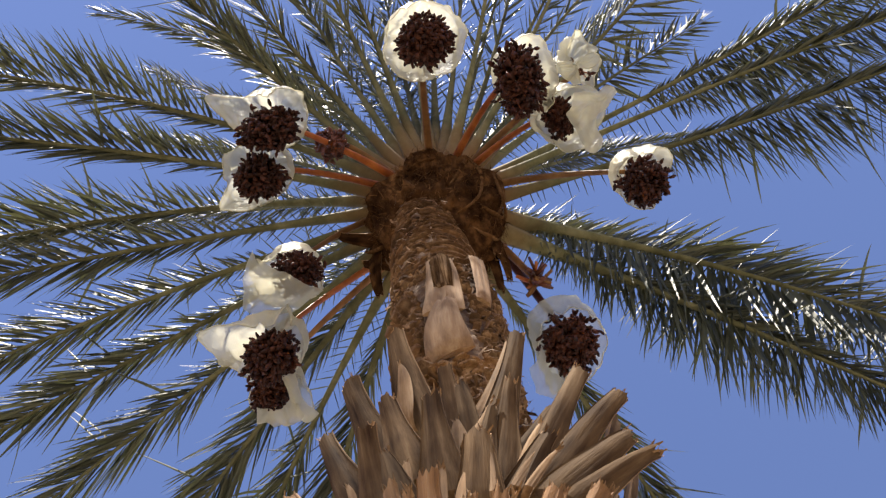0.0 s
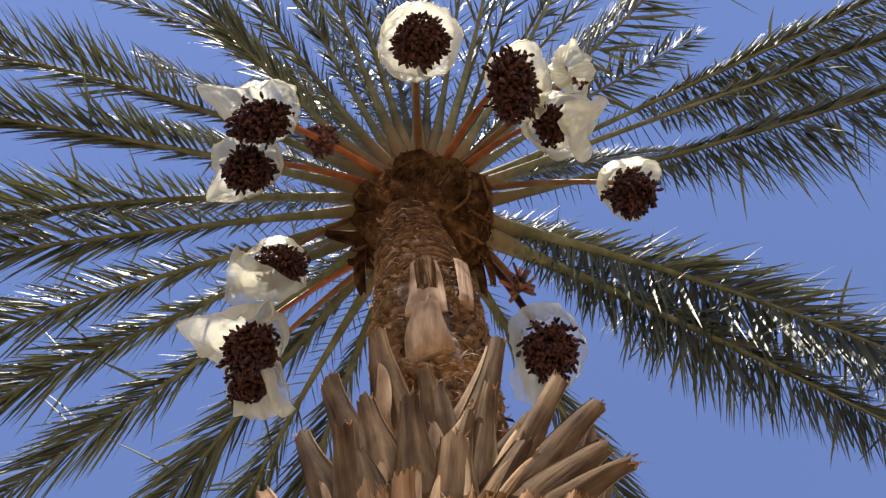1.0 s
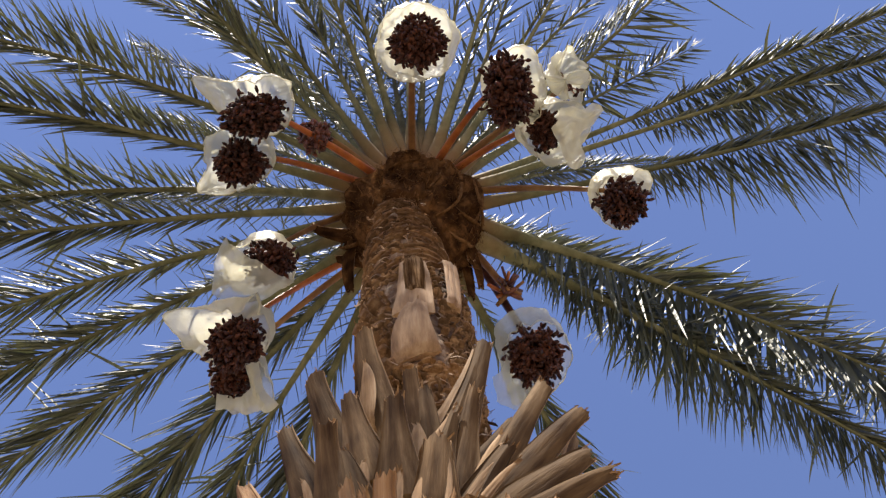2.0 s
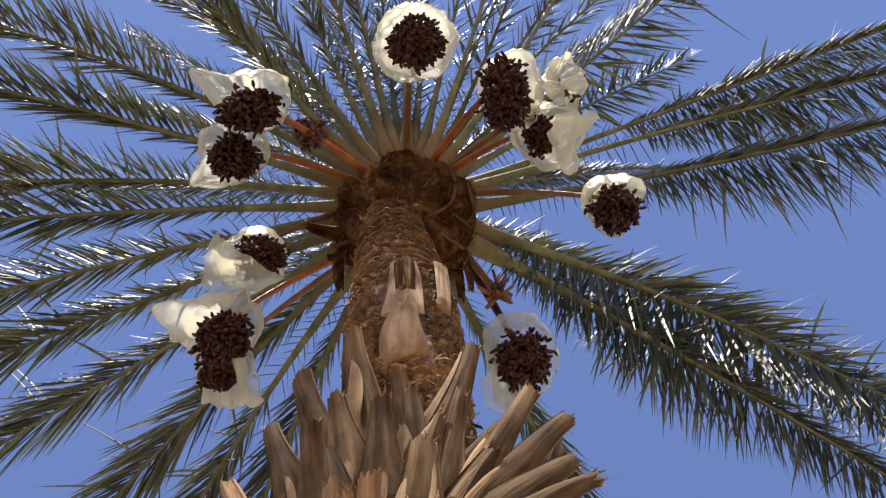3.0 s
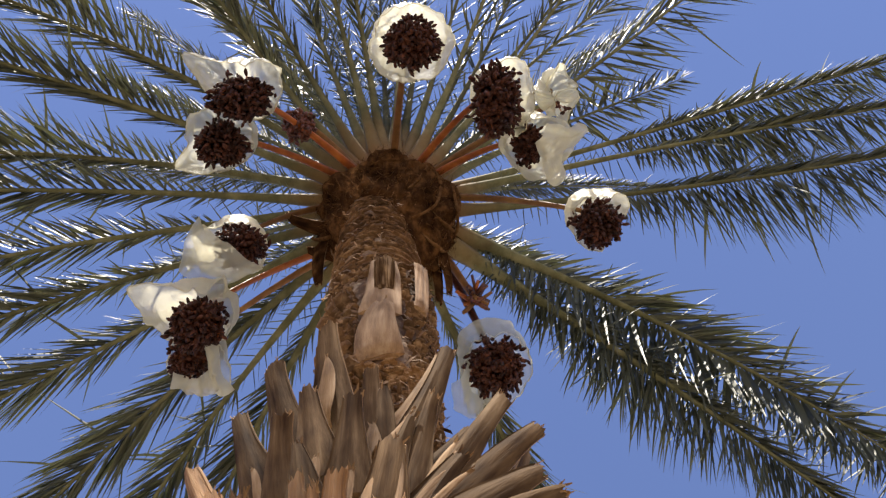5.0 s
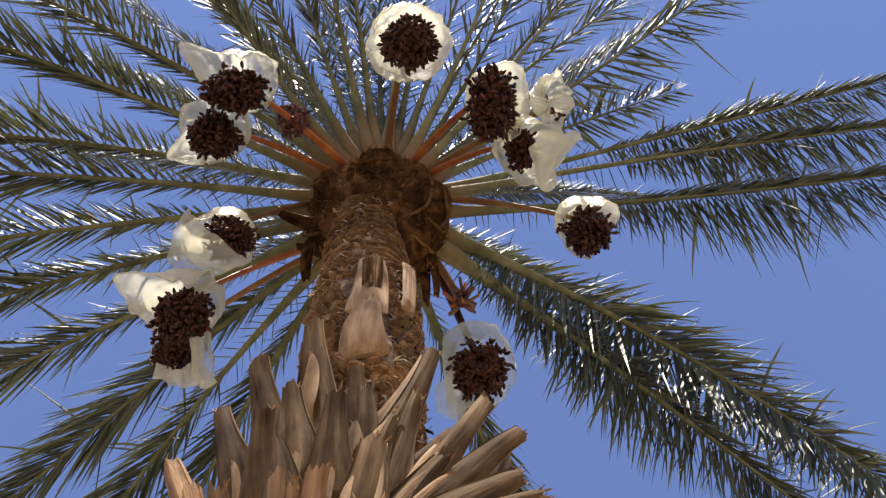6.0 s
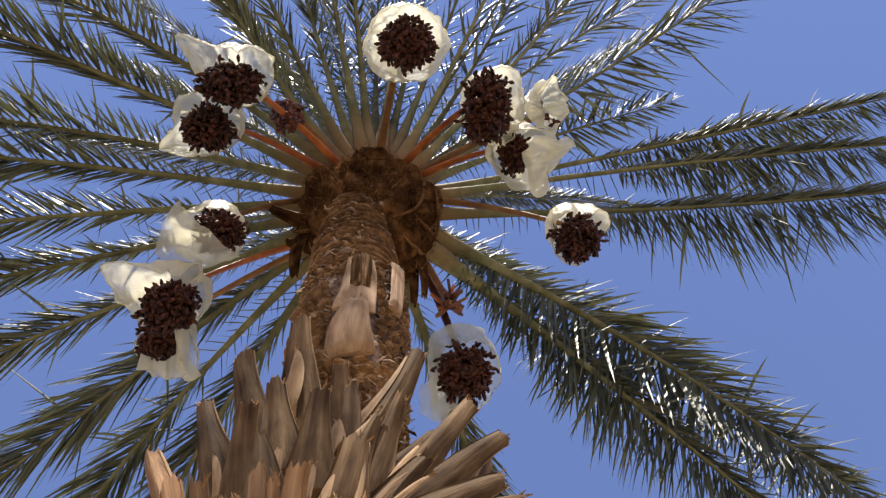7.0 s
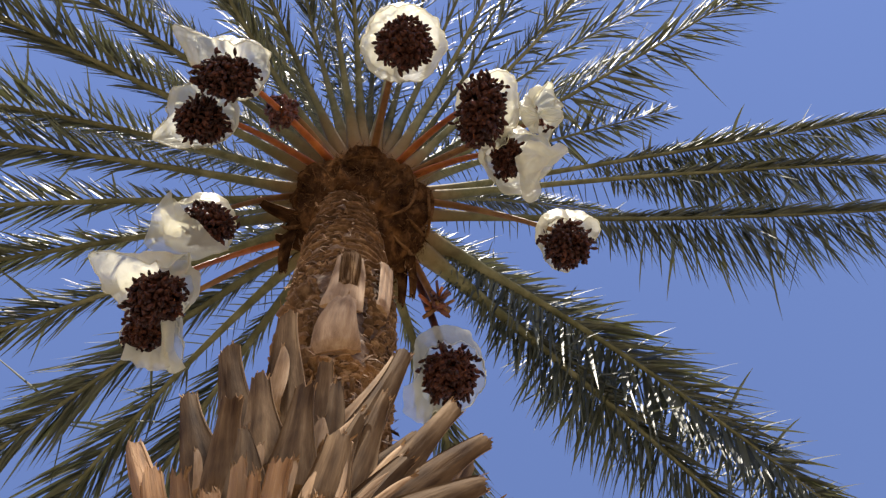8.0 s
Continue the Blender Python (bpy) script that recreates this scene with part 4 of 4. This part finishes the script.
def fruit_bag(centre, hem, up, low, seed, label, crumple=0.014, around=96, closed=0.06, film=None):
    """A cloudy film bag tied above the bunch and open below.
    hem: (azimuth, reach, drop and, where it folds in, belly) of the corners and hollows of its loose lower edge."""
    c = Vector(centre)
    rows, sd = 26, seed * 7.3
    verts, faces = [], []
    knots = sorted((k[0] % 360, k[1], k[2], k[3] if len(k) > 3 else k[1]) for k in hem)
    ks = [(k[0] - 360, *k[1:]) for k in knots[-2:]] + knots + [(k[0] + 360, *k[1:]) for k in knots[:2]]
    ka, kr, kd, kb = [[k[i] for k in ks] for i in range(4)]
    mean = sum(k[3] for k in knots) / len(knots)
    for i in range(rows + 1):
        t = i / rows
        swell = closed + (1 - closed) * min(1, t / 0.34) ** 0.5
        g = max(0, (t - 0.2) / 0.8) ** 1.3
        for j in range(around):
            az = 360 * j / around
            reach = float(np.interp(az, ka, kr)) * g + (mean * (1 - t) + float(np.interp(az, ka, kb)) * t) * (1 - g)
            o = spun(az)
            crease = 1 - 2 * abs(noise.noise((o.x * 2.6, o.y * 2.6, sd + t * 1.1)))
            fine_ = 1 - 2 * abs(noise.noise((o.x * 7, o.y * 7, sd + 9 + t * 3.0)))
            tuck = math.exp(-(t / 0.2) ** 2) * 0.25 * math.cos(math.radians(az) * 11 + sd)
            r = 0.9 * reach * swell * (1 + 0.06 * crease * t + 0.045 * fine_ * (0.4 + 0.6 * t) + tuck)
            z = up + (-low - up) * t - float(np.interp(az, ka, kd)) * g ** 0.3
            p = o * r + Vector((0, 0, z + 0.03 * crease * t))
            q = Vector((p.x * 13 + sd, p.y * 13, p.z * 13))
            p += Vector((noise.noise(q), noise.noise(q + Vector((7, 0, 3))), noise.noise(q + Vector((0, 9, 5))))) * crumple * (0.3 + 0.7 * t)
            verts.append(p)
    for i in range(rows):
        for j in range(around):
            faces.append((i * around + j, i * around + (j + 1) % around, (i + 1) * around + (j + 1) % around, (i + 1) * around + j))
    bag = new("fruit_bag")
    bag.location = c
    put("film", mesh_of("film", verts, faces, film or M_FILM), bag)
    edge = verts[-around:]
    hem = []
    for j in range(around):
        d = (edge[(j + 1) % around] - edge[j - 1]).normalized()
        o = d.cross(Vector((0, 0, 1))).normalized()
        hem.append([edge[j] + o * 0.003 * math.cos(math.tau * k_ / 5) + Vector((0, 0, 0.003 * math.sin(math.tau * k_ / 5))) for k_ in range(5)])
    hv, hf = loft(hem + [hem[0]], False, False)
    put("hem", mesh_of("hem", hv, hf, M_FILM), bag, label="rolled lower edge of the film")
    knot = [Vector((0.016 * math.cos(a_), 0.016 * math.sin(a_), up)) for a_ in [math.tau * k_ / 12 for k_ in range(13)]]
    put("tie", mesh_of("tie", *loft(tube(knot, [0.004] * 13, n=6, flat=1)), M_FIBRE), bag, label="brown twine that ties the bag shut")
    tagged(bag, label, "fruit bag", "film bags over the date bunches")
    return bag


def flap(bag, inner, outer, seed, crumple=0.018, film=None):
    """A loose fold of a bag's film, hung between an inner and an outer edge."""
    sd, rows, cols, verts, faces = seed * 3.7, 16, 24, [], []
    for i in range(rows + 1):
        for j in range(cols + 1):
            u, v = i / rows, j / cols * (len(inner) - 1)
            k = min(int(v), len(inner) - 2)
            h = v - k
            h = h * h * (3 - 2 * h) * 0.5 + h * 0.5
            a = Vector(inner[k]).lerp(Vector(inner[k + 1]), h)
            b = Vector(outer[k]).lerp(Vector(outer[k + 1]), h)
            p = a.lerp(b, u)
            q = p * 12 + Vector((sd, 0, 0))
            crease = 1 - 2 * abs(noise.noise((v * 1.5, u * 1.2, sd)))
            verts.append(p + Vector((noise.noise(q), noise.noise(q + Vector((5, 0, 2))), 1.6 * noise.noise(q + Vector((0, 8, 1))))) * crumple + Vector((0, 0, 0.02 * crease - 0.05 * math.sin(math.pi * u))))
    for i in range(rows):
        for j in range(cols):
            a = i * (cols + 1) + j
            faces.append((a, a + cols + 1, a + cols + 2, a + 1))
    put("flap", mesh_of("flap", verts, faces, film or M_FILM), bag, label="loose fold of creamy film")


DARK = "ripe dark brown date bunch inside a film bag"
date_bunch((0.21, -0.911, 5.80), (0.118, 0.105, 0.12), 300, 1, DARK)
date_bunch((-0.542, -0.699, 5.90), (0.138, 0.09, 0.12), 300, 2, DARK, stalk_mat=M_STALK)
date_bunch((-0.657, -0.484, 5.98), (0.108, 0.098, 0.115), 260, 3, DARK, stalk_mat=M_STALK)
date_bunch((-0.593, -0.049, 5.80), (0.108, 0.09, 0.12), 240, 4, DARK)
date_bunch((-0.763, 0.195, 5.50), (0.115, 0.105, 0.13), 290, 5, DARK, stalk_mat=M_STALK, stalk_az=-150)
date_bunch((-0.834, 0.403, 5.62), (0.085, 0.085, 0.10), 180, 6, DARK, stalk_az=-145)
date_bunch((0.59, -0.64, 5.90), (0.105, 0.165, 0.15), 300, 7, DARK, stalk_mat=M_STALK)
date_bunch((0.765, -0.40, 6.03), (0.070, 0.088, 0.08), 170, 9, DARK, stalk_mat=M_STALK)
date_bunch((1.02, -0.088, 5.70), (0.10, 0.10, 0.12), 280, 10, DARK)
date_bunch((0.512, 0.492, 5.50), (0.125, 0.125, 0.14), 300, 11, DARK, stalk_mat=M_REDDATE, stalk_az=122, stalk_r=0.018)
date_bunch((0.935, -0.56, 6.10), (0.03, 0.04, 0.03), 7, 8, "last few loose dates in a film bag")
date_bunch((-0.337, -0.46, 6.50), (0.078, 0.078, 0.09), 110, 12, "small unbagged bunch of reddish dates", pool=RED_DATES)
cut_fruit_stalk((0.475, 0.335, 6.0))

BAG = "creamy white plastic film bag open round the dates"
fruit_bag((0.21, -0.911, 5.80), ((0, 0.167, 0), (45, 0.177, 0), (90, 0.200, 0), (135, 0.186, 0), (180, 0.177, 0), (225, 0.186, 0), (262, 0.191, 0), (290, 0.163, 0), (315, 0.167, 0)), 0.32, -0.02, 1, BAG)
fruit_bag((-0.542, -0.699, 5.90), ((-51, 0.34, 0.0), (-32, 0.18, 0), (10, 0.155, 0), (52, 0.22, 0), (95, 0.165, 0), (125, 0.15, 0), (160, 0.11, 0), (-150, 0.11, 0), (-90, 0.14, 0), (-67, 0.20, 0)), 0.30, -0.03, 2, BAG)
fruit_bag((-0.657, -0.484, 5.98), ((-117, 0.265, 0), (-90, 0.165, 0), (-52, 0.19, 0), (-20, 0.18, 0), (42, 0.15, 0), (90, 0.145, 0), (140, 0.135, 0), (-157, 0.14, 0)), 0.28, -0.02, 3, BAG)
half_shut = fruit_bag((-0.63, -0.01, 5.80), ((-64, 0.20, 0.02), (-38, 0.15, -0.02), (13, 0.13, -0.03), (75, 0.13, -0.03), (120, 0.15, 0.0), (160, 0.11, 0), (-150, 0.13, 0), (-112, 0.18, 0), (-85, 0.18, 0)), 0.30, -0.02, 4, "creamy film bag that half hides its dates")
flap(half_shut, [(-0.085, -0.185, -0.15), (-0.015, -0.125, -0.18), (0.068, -0.055, -0.18), (0.145, 0.035, -0.15)], [(-0.13, -0.2, -0.02), (-0.2, -0.085, -0.05), (-0.235, 0.03, -0.08), (-0.15, 0.11, -0.1)], 1, film=M_CLEAR)
fruit_bag((-0.763, 0.195, 5.50), ((-62, 0.35, -0.04), (-84, 0.25, 0), (-106, 0.19, 0), (-38, 0.20, 0), (-15, 0.15, 0), (20, 0.14, 0), (34, 0.235, 0.02), (50, 0.15, 0), (66, 0.18, 0), (100, 0.14, 0), (180, 0.13, -0.02), (-140, 0.14, 0)), 0.20, -0.03, 5, "creamy film bag with a long torn flap")
lower = fruit_bag((-0.834, 0.403, 5.62), ((-150, 0.15, 0.02), (180, 0.15, 0.02), (155, 0.16, 0.02), (127, 0.22, 0.03), (100, 0.15, 0), (70, 0.14, 0), (50, 0.13, 0), (0, 0.10, 0), (-80, 0.095, 0)), 0.24, 0.0, 6, BAG, film=M_CLEAR)
flap(lower, [(0.08, -0.129, -0.12), (0.084, -0.05, -0.12), (0.09, 0.026, -0.12), (0.099, 0.113, -0.12)], [(0.141, -0.111, -0.09), (0.13, -0.019, -0.09), (0.147, 0.045, -0.09), (0.183, 0.136, -0.09)], 3)
flap(lower, [(-0.061, 0.01, -0.12), (0.0, 0.04, -0.12), (0.066, 0.035, -0.12), (0.115, 0.02, -0.12)], [(-0.073, 0.116, -0.09), (-0.019, 0.138, -0.09), (0.079, 0.142, -0.09), (0.164, 0.156, -0.09)], 4)
fruit_bag((0.63, -0.63, 5.90), ((20, 0.215, 0), (85, 0.15, 0), (134, 0.17, 0), (171, 0.20, 0), (-159, 0.17, 0), (-90, 0.10, -0.06), (-18, 0.15, -0.02), (50, 0.17, 0)), 0.34, -0.04, 7, BAG)
fruit_bag((0.917, -0.599, 6.20), ((0, 0.15, 0), (29, 0.145, 0), (60, 0.10, 0), (97, 0.115, 0), (160, 0.13, 0), (-150, -0.06, 0.10, 0.11), (-100, -0.08, 0.12, 0.115), (-67, 0.03, 0.06, 0.11), (-35, 0.05, 0)), 0.14, 0.03, 8, "crumpled empty white film bag", crumple=0.05, closed=0.05)
folded = fruit_bag((0.775, -0.404, 6.0), ((80, 0.24, 0.02), (48, 0.16, 0.02), (6, 0.125, 0), (-64, 0.12, 0), (-133, 0.125, 0), (-175, 0.17, 0), (150, 0.21, 0.02), (120, 0.18, 0)), 0.26, -0.01, 9, "creamy film bag with its mouth folded over", crumple=0.03)
flap(folded, [(0.06, -0.11, -0.07), (-0.012, -0.034, -0.11), (0.012, 0.062, -0.11), (0.055, 0.16, -0.07)], [(0.225, -0.089, 0.02), (0.286, -0.048, 0.02), (0.16, 0.038, -0.02), (0.142, 0.184, -0.02)], 2, crumple=0.03)
fruit_bag((1.02, -0.088, 5.70), ((-44, 0.125, 0), (-7, 0.125, 0), (10, 0.10, 0), (37, 0.175, 0), (65, 0.17, 0), (90, 0.115, 0), (129, 0.10, 0), (173, 0.15, 0), (-137, 0.125, 0), (-90, 0.11, 0)), 0.30, -0.02, 10, BAG)
hung = fruit_bag((0.512, 0.492, 5.50), ((-44, 0.155, 0), (0, 0.145, 0), (45, 0.165, 0), (84, 0.185, 0), (126, 0.19, 0), (164, 0.22, 0.03), (-165, 0.20, 0.05), (-148, 0.25, 0.08), (-110, 0.14, 0), (-90, 0.135, 0)), 0.32, -0.03, 11, "thin clear film bag hanging round the dates", film=M_THIN)
flap(hung, [(-0.123, -0.043, -0.05), (-0.107, 0.082, -0.06), (-0.057, 0.163, -0.06)], [(-0.2, 0.03, -0.07), (-0.207, 0.15, -0.08), (-0.122, 0.215, -0.08)], 6, film=M_THIN)

# a torn piece of film caught behind the cut leaf bases
film_scrap = new("film_scrap")
film_scrap.location = (-0.175, -0.02, 4.12)
flap(film_scrap, [(0.03, -0.03, 0.06), (0.03, -0.01, 0.02), (0.03, 0.02, -0.05)], [(-0.03, -0.04, 0.04), (-0.05, -0.01, 0.0), (-0.04, 0.03, -0.06)], 9, crumple=0.01)
tagged(film_scrap, "torn scrap of pale film behind the cut leaf bases", "film scrap")
